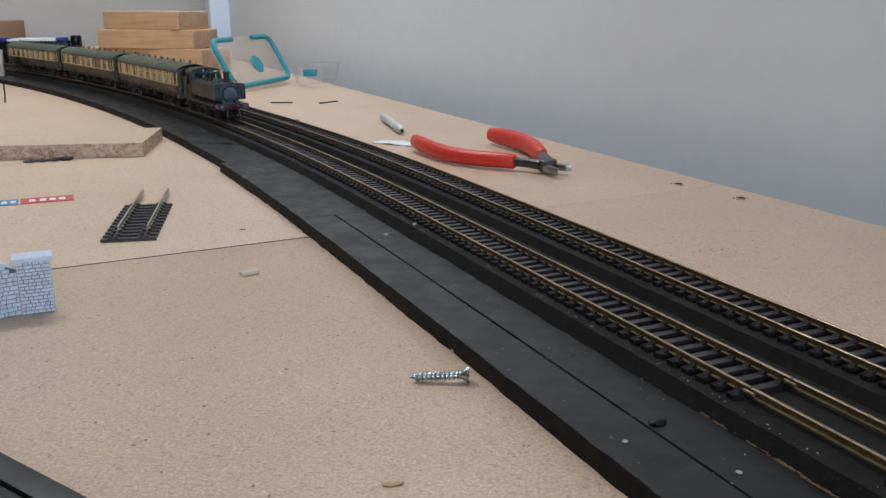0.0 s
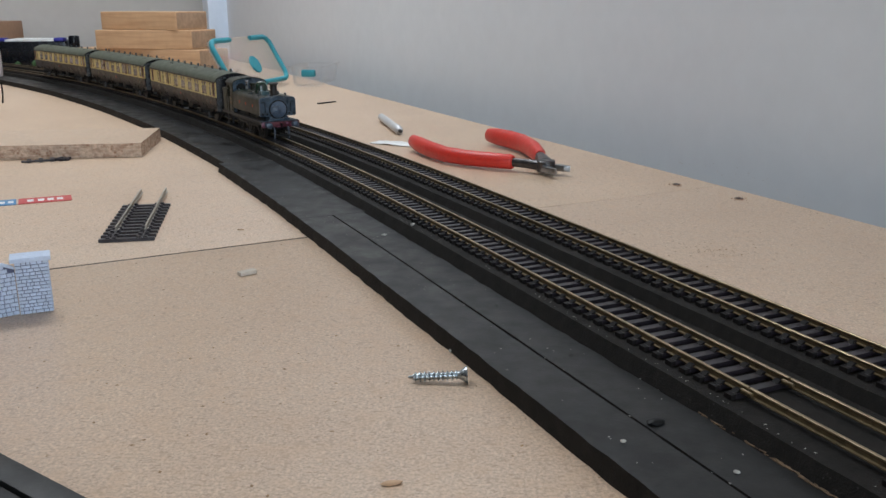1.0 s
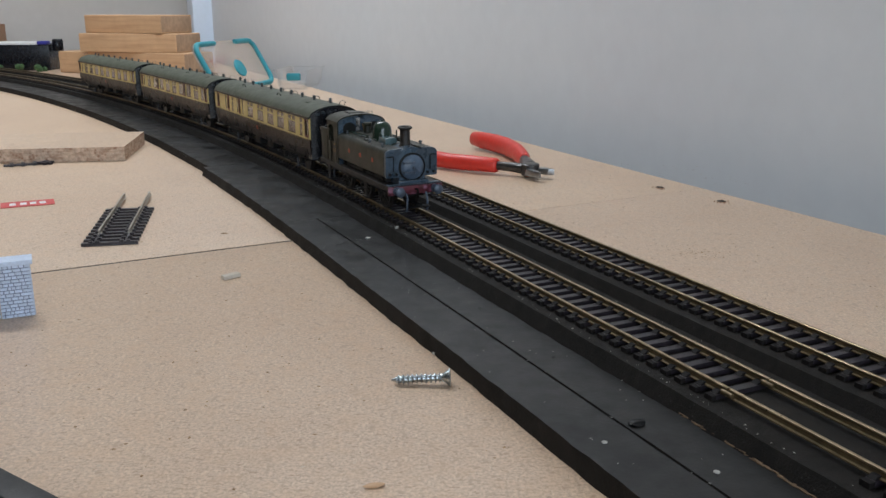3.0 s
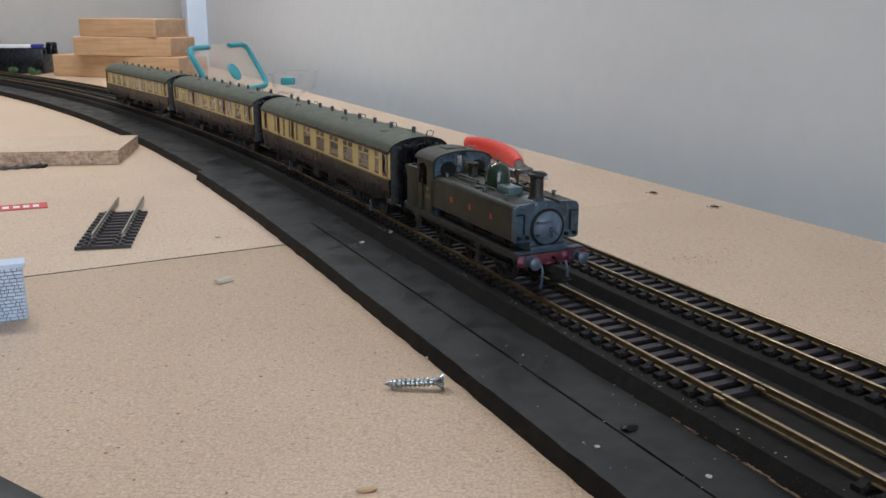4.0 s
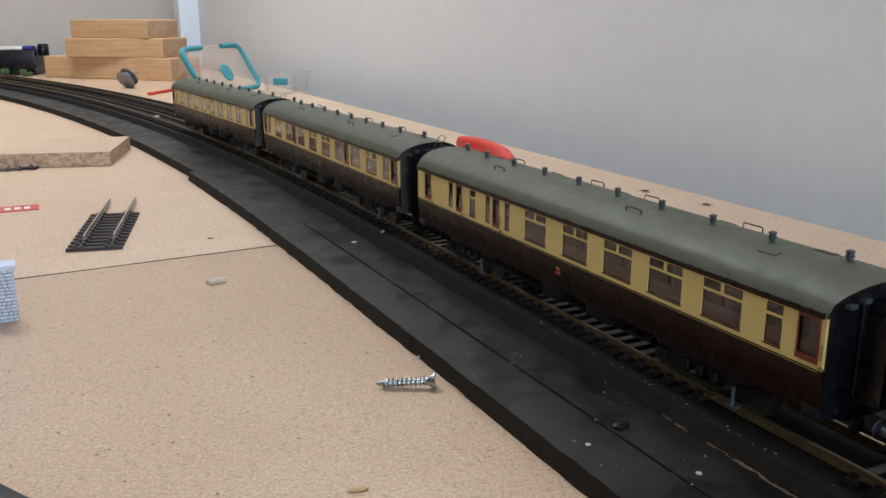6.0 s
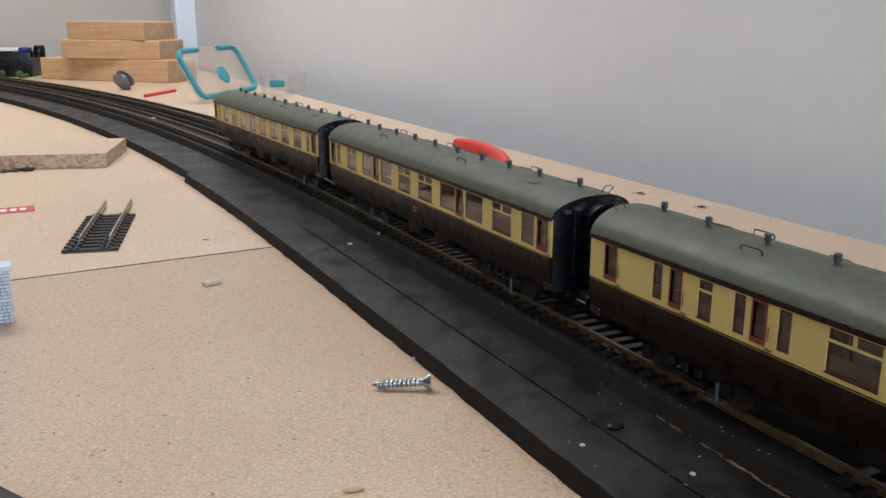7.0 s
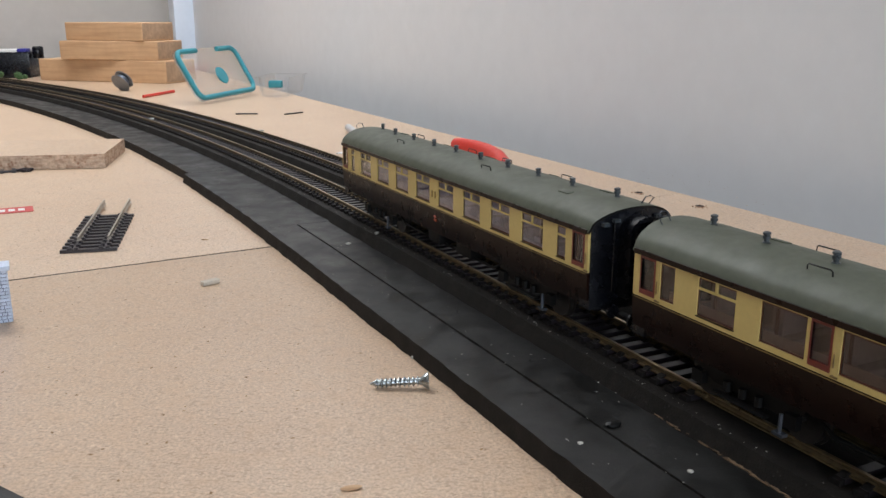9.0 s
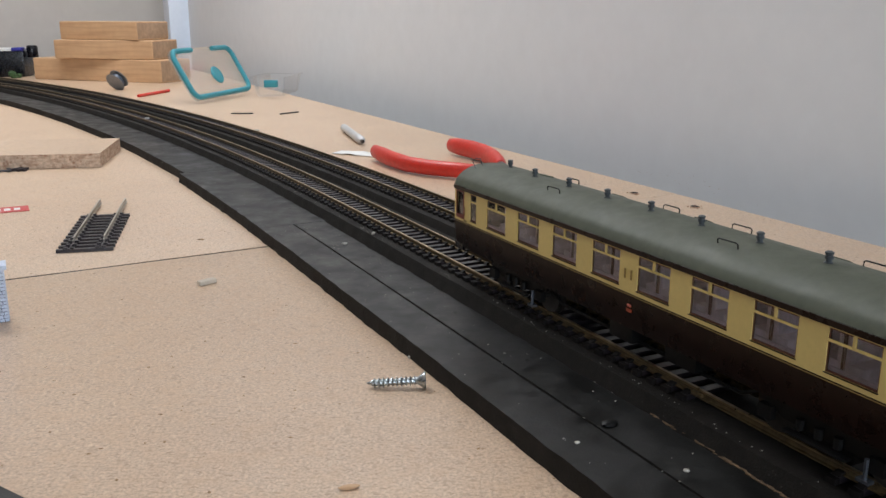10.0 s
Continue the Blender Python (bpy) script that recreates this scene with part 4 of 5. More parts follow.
        for zz, ln in ((.0240, .0052), (.0247, .0046), (.0254, .0052)):
            box(bm, -.0305 - ln / 2, -.0305 + ln / 2, *sorted((s * .01565, s * .0161)), zz, zz + .0003)
        box(bm, -.0337, -.0273, *sorted((s * .01565, s * .0159)), .0236, .0260)
        part("nameplate", bm, M["plate"], side, "small tarnished brass plate")
        bm = B()
        box(bm, -.0311, -.0299, *sorted((s * .01565, s * .0160)), .0280, .0292)
        part("route_disc", bm, M["gold"], side, "tiny yellow disc")
        for x in (-.0258, -.0362, -.0424):
            bm = B()
            rod(bm, (x, s * .0162, .0175), (x, s * .0162, .0330), .0003, 6)
            part("handrail", bm, M["green"], side)
    roofp = [(y, .0424 + .0050 * math.sqrt(max(0, 1 - (y / .0162) ** 2))) for y in [(-1 + 2 * i / 18) * .0161 for i in range(19)]]
    bm = B()
    prism(bm, roofp + [(y, z - .0008) for y, z in reversed(roofp)], -.0452, -.0236, "x")
    roof = part("cab_roof", bm, M["green"], e, "dull green arched cab roof", smooth=0.5)
    bm = B()
    box(bm, -.040, -.031, -.005, .005, .0468, .0476)
    part("roof_hatch", bm, M["green"], roof, bevel=0.0002)
    bm = B()
    tube(bm, [(-.030, .006, .0460), (-.030, .006, .0484), (-.030, .010, .0480), (-.030, .010, .0455)], .0003, 6)
    part("lifting_eye", bm, M["steel"], roof)
    for x, lab in ((-.0245, "front"), (-.0420, "rear")):
        bm = B()
        t0, t1 = x - .0004, x + .0004
        ztop = lambda y: .0420 + .0048 * math.sqrt(max(0, 1 - (y / .0172) ** 2))
        # a plate with two round openings, each one ring of faces out to the plate's half
        ys = [(-1 + 2 * i / 12) * .0150 for i in range(13)]
        box(bm, t0, t1, -.0150, .0150, .0158, .0340)
        for s in (-1, 1):
            cy, cz, r = s * .0080, .0383, .0036
            rim = []
            for k in range(24):
                a = 2 * math.pi * k / 24
                dy, dz = math.cos(a), math.sin(a)
                y, z = cy + dy * r, cz + dz * r
                # run out to the edge of this half of the plate
                reach = min(((.0150 if dy * s > 0 else .0) * s - cy) / dy if abs(dy) > 1e-6 else 9, (.0340 - cz) / dz if dz < -1e-6 else 9)
                while cz + dz * reach > ztop(cy + dy * reach):
                    reach -= .0001
                rim.append(((y, z), (cy + dy * reach, cz + dz * reach)))
            rows = [[bm.verts.new((x_, p[w][0], p[w][1])) for p in rim] for x_, w in ((t1, 0), (t1, 1), (t0, 1), (t0, 0))]
            for q in range(4):
                for k in range(24):
                    bm.faces.new((rows[q][k], rows[q][(k + 1) % 24], rows[(q + 1) % 4][(k + 1) % 24], rows[(q + 1) % 4][k]))
        sheet_ob = part("cab_%s_sheet" % lab, bm, M["lit_front"] if lab == "front" else M["green"], e, "cab %s with two round windows" % lab)
        for s in (-1, 1):
            bm = B()
            rod(bm, (x - .00015, s * .0080, .0383), (x + .00015, s * .0080, .0383), .0037, 20)
            part("cab_window", bm, M["cab_shade"], sheet_ob, "dark window, the cab's inner shade put into its tint")
            bm = B()
            lathe(bm, [(.0035, -.0002), (.0042, -.0002), (.0042, .0003), (.0035, .0003)], 24, (t1, s * .0080, .0383), Matrix.Rotation(radians(90), 4, "Y"))
            part("window_rim", bm, M["under"], sheet_ob)
    # reflecting plate added to give a bright upright highlight here
    bm = B()
    box(bm, -.0237, -.0234, -.0036, -.0010, .0372, .0452)
    part("whistle_shield", bm, M["steel"], e, "bright steel plate added as a highlight before the cab")
    for y in (.0010, .0034):
        bm = B()
        lathe(bm, [(.0005, 0), (.0005, .0030), (.0010, .0034), (.0010, .0052), (.0004, .0056)], 10, (-.0220, y, .0365))
        part("whistle", bm, M["brass_dark"], e)
    bm = B()
    box(bm, -.0415, -.0250, -.0148, .0148, .0158, .0168)
    box(bm, -.0300, -.0250, -.0090, .0090, .0168, .0300)
    part("cab_floor", bm, M["under"], e)
    # bunker with its flared top
    bm = B()
    prism(bm, [(-.0432, .0158), (-.0560, .0158), (-.0560, .0300), (-.0566, .0335), (-.0588, .0362), (-.0580, .0368), (-.0432, .0368)], -.0157, .0157, "y")
    bunker = part("bunker", bm, M["green"], e, "green rear bunker with flared rim", bevel=0.0003)
    bm = B()
    for i in range(60):
        a, b, r = rng.uniform(-.055, -.045), rng.uniform(-.013, .013), rng.uniform(.0008, .0016)
        bmesh.ops.create_icosphere(bm, subdivisions=1, radius=r, matrix=Matrix.Translation((a, b, .0367 + rng.uniform(0, .001))))
    part("coal", bm, M["under"], bunker, "black coal")
    # steps and splashers
    for s in (-1, 1):
        for x in (.0210, -.0430):
            bm = B()
            prism(bm, [(x - .0022, .0150), (x + .0022, .0150), (x + .0015, .0050), (x - .0015, .0050)], *sorted((s * .0150, s * .0155)), "y")
            box(bm, x - .0026, x + .0026, *sorted((s * .0140, s * .0168)), .0048, .0054)
            box(bm, x - .0024, x + .0024, *sorted((s * .0140, s * .0166)), .0098, .0103)
            part("footstep", bm, M["dusty_step"], e, "dusty brown footstep")
        for x in (.0340, .0050, -.0270):
            bm = B()
            prism(bm, arc(x, .0098, .0105, 36, 144, 12), *sorted((s * .0080, s * .0125)), "y")
            part("splasher", bm, M["under"], e)
        bm = B()
        box(bm, -.0200, .0440, *sorted((s * .0085, s * .0120)), .0158, .0185)
        part("sandbox", bm, M["under"], e, bevel=0.0004)
        # outside brake rigging shown as a long low shaft
        bm = B()
        rod(bm, (-.040, s * .0145, .0128), (.048, s * .0145, .0128), .0007, 8)
        part("brake_shaft", bm, M["under"], e)
    for x in (.0340, .0050, -.0270):
        bm = B()
        rod(bm, (0, -.008, 0), (0, .008, 0), .0014, 8)
        axle = part("driving_axle", bm, M["wheel"], e, m=Matrix.Translation((x, 0, .0092)))
        WHEELS.append((axle, (x, 0, .0092), .0092))
        for s in (-1, 1):
            part("driving_wheel", spoked(s), M["wheel"], axle)
    for s in (-1, 1):
        bm = B()
        box(bm, -.0275, .0345, *sorted((s * .0100, s * .0106)), -.0006, .0006)
        for x in (.0340, .0050, -.0270):
            rod(bm, (x, s * .0098, 0), (x, s * .0110, 0), .0013, 12)
        ob = part("coupling_rod", bm, M["wheel"], e, m=Matrix.Translation((.0040, 0, .0092)))
        RODS.append((ob, .0040, .0092))
    return e


RODS = []
loco = tank_engine()

# ---- loose things on the board ----
M["red_grip"] = material("red_rubber_grip", (0.62, 0.035, 0.022), 0.42, scale=300, amount=0.10, patch=(30, 0.12))
M["tool_steel"] = material("dark_tool_steel", (0.10, 0.095, 0.095), 0.38, metal=0.85, scale=300, amount=0.25)
M["zinc"] = material("zinc_plated_steel", (0.46, 0.51, 0.54), 0.28, metal=1.0, scale=400, amount=0.15)
M["stone_blue"] = material("pale_blue_stone_print", (0.60, 0.68, 0.83), 0.7, scale=600, amount=0.12, vary=0.18)
M["mortar"] = material("dark_blue_joint", (0.11, 0.12, 0.19), 0.8, scale=600, amount=0.2)
M["white_plastic"] = material("white_plastic", (0.75, 0.75, 0.74), 0.5, scale=300, amount=0.06)
M["label_red"] = material("red_label", (0.55, 0.06, 0.055), 0.5, scale=400, amount=0.1)
M["label_blue"] = material("blue_label", (0.07, 0.24, 0.46), 0.5, scale=400, amount=0.1)
M["dull_plastic"] = material("grubby_pale_plastic", (0.58, 0.52, 0.44), 0.4, scale=300, amount=0.15)
M["pine"] = material("planed_pine", (0.58, 0.365, 0.205), 0.55, scale=60, amount=0.07, patch=(9, 0.12))
M["end_grain"] = material("sawn_end_grain", (0.42, 0.285, 0.185), 0.85, scale=140, amount=0.2, patch=(30, 0.3))
grain_fibre(M["pine"], (5, 70, 90), (0.36, 0.20, 0.10), 0.55)
M["teal"] = material("teal_silicone", (0.035, 0.27, 0.33), 0.5, scale=200, amount=0.08)
M["clear"] = glass("frosted_clear_plastic", (0.95, 0.96, 0.97), 0.22)
M["clear"].node_tree.nodes["Principled BSDF"].inputs["Alpha"].default_value = 0.38
M["thin_clear"] = glass("thin_clear_plastic", (0.97, 0.97, 0.97), 0.15)
M["thin_clear"].node_tree.nodes["Principled BSDF"].inputs["Alpha"].default_value = 0.16
M["blue_plastic"] = material("dark_blue_plastic", (0.03, 0.03, 0.28), 0.45, scale=200, amount=0.1)
M["buffer_light"] = material("matt_aluminium", (0.62, 0.62, 0.63), 0.5, metal=0.5, scale=300, amount=0.1)
M["tool_grey2"] = material("grey_alloy", (0.24, 0.24, 0.25), 0.5, metal=0.4, scale=300, amount=0.2)
M["rail_new"] = material("clean_rail", (0.46, 0.42, 0.36), 0.35, metal=0.9, scale=300, amount=0.15)
M["jaw"] = material("ground_steel", (0.28, 0.28, 0.28), 0.3, metal=0.9, scale=300, amount=0.2)
M["sawdust"] = material("sawdust", (0.34, 0.22, 0.12), 0.9, scale=900, amount=0.5)
M["pale_flake"] = material("pale_wood_flake", (0.66, 0.54, 0.42), 0.6, scale=600, amount=0.2)
M["pale_wood"] = material("grey_weathered_wood", (0.50, 0.44, 0.42), 0.7, scale=90, amount=0.12)
M["card"] = material("brown_cardboard", (0.36, 0.22, 0.14), 0.8, scale=120, amount=0.12)
M["paint_fleck"] = material("pale_fleck", (0.42, 0.40, 0.36), 0.7, scale=500, amount=0.2)
M["green_matt"] = material("green_scatter", (0.05, 0.10, 0.035), 0.9, scale=300, amount=0.5)


def at(x, y, z=0.0, deg=0.0):
    return Matrix.Translation((x, y, z)) @ Matrix.Rotation(radians(deg), 4, "Z")


def solid(name, label, category, bm, mat, m, bevel=0.0, seg=2, smooth=0.6):
    ob = part(name, bm, mat, None, "", bevel=bevel, seg=seg, smooth=smooth)
    ob.matrix_world = m
    return tagged(ob, label, category)


# offcut of thick chipboard with a rough sawn edge
bm = B()
n = 60
top, low = [], []
for i in range(n + 1):
    x = -0.46 * (1 - i / n)
    top.append(bm.verts.new((x, 0.0016 * noise.noise(Vector((x * 90, 1, 0))), 0.0120)))
    low.append(bm.verts.new((x, 0.0010 * noise.noise(Vector((x * 60, 7, 0))), 0.0)))
bt, bl = [bm.verts.new((p, 0.098, zz)) for zz in (0.0120, 0.0) for p in (-0.46, 0.0)][:2], None
bl = [bm.verts.new((p, 0.098, 0.0)) for p in (-0.46, 0.0)]
bm.faces.new(top + [bt[1], bt[0]])
for i in range(n):
    bm.faces.new((low[i], low[i + 1], top[i + 1], top[i])).material_index = 1
bm.faces.new((low[-1], bl[1], bt[1], top[-1])).material_index = 1
bm.faces.new((bl[1], bl[0], bt[0], bt[1])).material_index = 1
bm.faces.new((bl[0], low[0], top[0], bt[0])).material_index = 1
bm.faces.new(low[::-1] + bl)
bmesh.ops.delete(bm, geom=[v for v in bm.verts if not v.link_faces], context="VERTS")
solid("chipboard_offcut", "chipboard offcut with rough sawn edges on the baseboard", "chipboard offcut", bm, [M["chipboard"], M["chip_edge"]], at(-0.2605, 0.761, 0.0002, 7.5), smooth=0)


# a short loose length of track
def loose_track():
    t = tagged(new("loose_track"), "short loose length of model track, rails sticking out", "model track")
    u = Vector((-0.017, 0.089, 0)).normalized()
    ang = math.atan2(u.y, u.x) - math.pi / 2
    t.matrix_world = at(-0.1765, 0.4785, 0.0, math.degrees(ang))
    for i in range(12):
        bm = B()
        box(bm, -.0150, .0150, i * .0079 - .0016, i * .0079 + .0016, .0001, .0019)
        for g in (-1, 1):
            for s in (-1, 1):
                x = g * GAUGE / 2 + s * .0018
                box(bm, x - .0011, x + .0011, i * .0079 - .0011, i * .0079 + .0011, .0018, .0028)
        part("sleeper", bm, M["sleeper"], t)
    for g in (-1, 1):
        bm = B()
        prism(bm, [(g * GAUGE / 2 + p[0], p[1] - SLEEP + .0019) for p in RAIL_PROFILE], .0175, .127 + g * .001, "y")
        part("rail", bm, M["rail_new"], t, smooth=0.4)
    for g in (-1, 1):
        bm = B()
        box(bm, g * GAUGE / 2 - .0004, g * GAUGE / 2 + .0004, -.0016, .0175, .0017, .0022)
        part("sleeper_web", bm, M["sleeper"], t)
    return t


loose_track()

# printed label from a packet, red and blue, the lettering kept as plain bars
lab = tagged(new("paper_label"), "red and blue printed paper label lying flat", "label")
lab.matrix_world = at(-0.2500, 0.5850, 0.0002, 0)
ux, uy = Vector((-0.0305, -0.0130, 0)), Vector((-0.0075, 0.0165, 0))


def patch_on(a0, a1, b0, b1, z0, z1):
    bm = B()
    p = [ux * a + uy * b for a, b in ((a0, b0), (a1, b0), (a1, b1), (a0, b1))]
    prism(bm, [(v.x, v.y) for v in p], z0, z1, "z")
    return bm


part("red_field", patch_on(0, 1.0, 0, 1, 0, .0003), M["label_red"], lab, "red printed field")
part("blue_field", patch_on(1.04, 2.3, 0, 1, 0, .0003), M["label_blue"], lab, "blue printed field")
for a in (0.22, 0.40, 0.58, 0.78):
    part("print_bar", patch_on(a - .06, a + .06, .28, .70, .0003, .00036), M["white_plastic"], lab, "white print")
for a in (1.14, 1.30, 1.46):
    part("print_bar", patch_on(a - .05, a + .05, .30, .66, .0003, .00036), M["white_plastic"], lab, "white print")


# model stone wall with an end pillar
def stone_wall():
    t = tagged(new("model_stone_wall"), "pale blue model stone wall with capped end pillar", "model wall")
    t.matrix_world = at(-0.1803, 0.3565, 0.0, 24)
    bm = B()
    box(bm, 0.0002, .0128, .0003, .0075, 0, .0232)
    part("pillar_core", bm, M["mortar"], t)
    bm = B()
    box(bm, -.0016, .0144, -.0012, .0090, .0232, .0252)
    part("capstone", bm, M["stone_blue"], t, bevel=.0003)
    me = {}
    dice = random.Random(31)

    def stone(w, hgt, depth=.0005):
        key = (round(w, 5), round(hgt, 5))
        if key not in me:
            b2 = B()
            g = .00011
            f = [(g, 0, g), (w - g, 0, g), (w - g, 0, hgt - g), (g, 0, hgt - g)]
            r = [(g * 2, -depth, g * 2), (w - g * 2, -depth, g * 2), (w - g * 2, -depth, hgt - g * 2), (g * 2, -depth, hgt - g * 2)]
            a = [b2.verts.new(p) for p in f]
            c = [b2.verts.new(p) for p in r]
            b2.faces.new(c)
            for i in range(4):
                b2.faces.new((a[i], a[(i + 1) % 4], c[(i + 1) % 4], c[i]))
            finish(b2)
            k = bpy.data.meshes.new("stone")
            b2.to_mesh(k)
            b2.free()
            k.materials.append(M["stone_blue"])
            me[key] = k
        return me[key]

    def face(origin, turn, width, height, rows, cols, slope=None):
        hgt = height / rows
        w = width / cols
        for r in range(rows):
            x = 0.0
            cuts = [0.0]
            while cuts[-1] < width - w * 0.9:
                cuts.append(cuts[-1] + w * dice.choice((0.6, 0.8, 1.0, 1.2, 1.45)))
            cuts = [c for c in cuts if c < width - w * 0.35] + [width]
            for a, b in zip(cuts[:-1], cuts[1:]):
                if b - a < w * .3 or (slope and (r + 1) * hgt > slope((a + b) / 2)):
                    continue
                ob = new("stone", stone(b - a, hgt))
                ob.parent = t
                ob.matrix_local = Matrix.Translation(origin) @ turn @ Matrix.Translation((a, 0, r * hgt))
    flat = Matrix.Identity(4)
    face((.0000, .0003, 0), flat, .0130, .0232, 15, 5)
    face((.0128, .0003, 0), Matrix.Rotation(radians(90), 4, "Z"), .0072, .0232, 15, 3)
    # the wall panel, swinging towards the viewer, with a raking top
    ang = radians(14)
    turn = Matrix.Rotation(ang, 4, "Z")
    bm = B()
    prism(bm, [(-.030, 0), (0, 0), (0, .0200), (-.030, .034)], .0004, .0024, "y")
    ob = part("wall_panel", bm, M["mortar"], t)
    ob.matrix_local = Matrix.Translation((-.0001, .0012, 0)) @ turn
    face(Vector((-.0001, .0012, 0)) + turn @ Vector((-.030, .0004, 0)), turn, .030, .034, 18, 11, lambda x: .0200 + .0140 * (1 - x / .030))
    bm = B()
    prism(bm, [(-.031, .0345), (0, .0201), (0, .0212), (-.031, .0357)], -.0004, .0030, "y")
    ob = part("raking_coping", bm, M["stone_blue"], t, bevel=.0002)
    ob.matrix_local = Matrix.Translation((-.0001, .0012, 0)) @ turn
    return t


stone_wall()

# small white offcut of plastic
bm = B()
box(bm, -.0045, .0045, -.0018, .0018, 0, .0021)
solid("plastic_offcut", "tiny white plastic offcut on the baseboard", "offcut", bm, M["dull_plastic"], at(-.0955, .4145, .0001, 42), bevel=.0003)

# countersunk screw lying on its side
def screw():
    bm = B()
    prof = [(.0003, 0), (.0009, .0018)]
    z = .0018
    pitch = .0016
    while z < .0165:
        for dz, r in ((0, .00115), (pitch * .34, .00118), (pitch * .48, .0018), (pitch * .58, .0018), (pitch * .80, .0013)):
            prof.append((min(r, .0007 + z * .26 + (.0006 if r > .0015 else 0)), z + dz))
        z += pitch
    prof += [(.00135, .0180), (.0015, .0184), (.0031, .0206), (.0031, .0209), (.0006, .0209)]
    lathe(bm, prof, 24)
    finish(bm)
    ob = part("screw", bm, M["zinc"], None, "", smooth=0.7)
    a, b = Vector((-.0118, .2866, .0016)), Vector((.0085, .2856, .0030))
    ob.matrix_world = Matrix.Translation(a) @ (b - a).to_track_quat("Z", "Y").to_matrix().to_4x4()
    tagged(ob, "zinc-plated countersunk wood screw lying on the baseboard", "screw")
    bm = B()
    for w, l in ((.0004, .0015), (.0015, .0004)):
        box(bm, -w, w, -l, l, .02091, .02096)
    part("cross_recess", bm, M["tool_steel"], ob)


screw()


# side cutters with red grips
def oval_tube(bm, pts, radii, seg=16):
    pts = [Vector(p) for p in pts]
    rings = []
    for i, p in enumerate(pts):
        d = (pts[min(i + 1, len(pts) - 1)] - pts[max(i - 1, 0)]).normalized()
        side = d.cross(Vector((0, 0, 1))).normalized()
        w, hh = radii[i]
        rings.append([bm.verts.new(p + side * math.cos(2 * math.pi * k / seg) * w + Vector((0, 0, 1)) * math.sin(2 * math.pi * k / seg) * hh) for k in range(seg)])
    for a, b in zip(rings[:-1], rings[1:]):
        for k in range(seg):
            bm.faces.new((a[k], a[(k + 1) % seg], b[(k + 1) % seg], b[k]))
    bm.faces.new(rings[0][::-1])
    bm.faces.new(rings[-1])
    return bm


def side_cutters():
    t = tagged(new("side_cutters"), "side cutters with red rubber grips, lying open", "side cutters")
    bm = B()
    oval_tube(bm, [(-.0262, .7965, .0085), (-.0245, .7900, .0088), (-.0185, .7720, .0085), (-.0090, .7500, .0080), (.0040, .7260, .0076), (.0210, .7100, .0074), (.0405, .6985, .0074), (.0555, .6905, .0074), (.0572, .6895, .0074)],
              [(.002, .003), (.0050, .0060), (.0058, .0070), (.0058, .0069), (.0058, .0067), (.0060, .0065), (.0060, .0063), (.0054, .0060), (.004, .005)])
    part("grip", bm, M["red_grip"], t, "red rubber grip", smooth=1.0)
    bm = B()
    oval_tube(bm, [(.0440, .8290, .0090), (.0455, .8240, .0095), (.0530, .8110, .0096), (.0630, .7970, .0092), (.0720, .7790, .0088), (.0785, .7500, .0084), (.0805, .7200, .0080), (.0808, .7130, .0078)],
              [(.002, .003), (.0050, .0064), (.0060, .0078), (.0064, .0082), (.0066, .0080), (.0066, .0076), (.0058, .0068), (.0040, .0050)])
    part("grip", bm, M["red_grip"], t, "red rubber grip", smooth=1.0)
    bm = B()
    oval_tube(bm, [(.0550, .6905, .0074), (.0660, .6845, .0072), (.0760, .6775, .0070)], [(.0030, .0035), (.0030, .0036), (.0038, .0040)], 10)
    part("shank", bm, M["tool_steel"], t)
    bm = B()
    oval_tube(bm, [(.0806, .7170, .0078), (.0815, .7050, .0076), (.0820, .6940, .0073), (.0815, .6840, .0070)], [(.0038, .0040), (.0050, .0042), (.0060, .0044), (.0062, .0046)], 10)
    part("shank", bm, M["tool_steel"], t)
    bm = B()
    lathe(bm, [(.0065, 0), (.0072, .0006), (.0072, .0085), (.0064, .0092), (.002, .0094)], 24, (.0815, .6770, .0020))
    part("pivot_head", bm, M["tool_steel"], t, smooth=0.5)
    for pts in ([(.0800, .6720), (.0764, .6680), (.0812, .6600), (.0862, .6540), (.0872, .6545), (.0842, .6650)], [(.0852, .6770), (.0882, .6712), (.0940, .6674), (.0990, .6670), (.0994, .6682), (.0925, .6768)]):
        bm = B()
        prism(bm, pts, .0036, .0082, "z")
        part("jaw", bm, M["jaw"], t, "ground steel cutting jaw", bevel=.0005)
    return t


side_cutters()

# craft knife with a metal handle, and clear wrapping beside it
kn = tagged(new("craft_knife"), "slim silver craft knife handle lying by the track", "craft knife")
a, b = Vector((-.067, 1.000, .0046)), Vector((-.0415, .890, .0044))
q = (b - a).to_track_quat("Z", "Y").to_matrix().to_4x4()
kn.matrix_world = Matrix.Translation(a) @ q
L = (b - a).length
bm = B()
lathe(bm, [(.0030, 0), (.0042, .0006), (.0042, L - .030), (.0045, L - .029), (.0045, L - .006), (.0036, L - .004), (.0020, L)], 18)
part("handle", bm, M["buffer_light"], kn, "pale silver handle")
bm = B()
lathe(bm, [(.0020, L), (.0018, L + .004), (.0004, L + .005)], 12)
part("collar", bm, M["tool_steel"], kn)
bm = B()
g = 14
vs = [[bm.verts.new((-.026 + .052 * i / g, -.010 + .020 * j / 5, .0004 + .0022 * abs(noise.noise(Vector((i * .9, j * .8, 3)))))) for j in range(6)] for i in range(g + 1)]
for i in range(g):
    for j in range(5):
        bm.faces.new((vs[i][j], vs[i + 1][j], vs[i + 1][j + 1], vs[i][j + 1]))
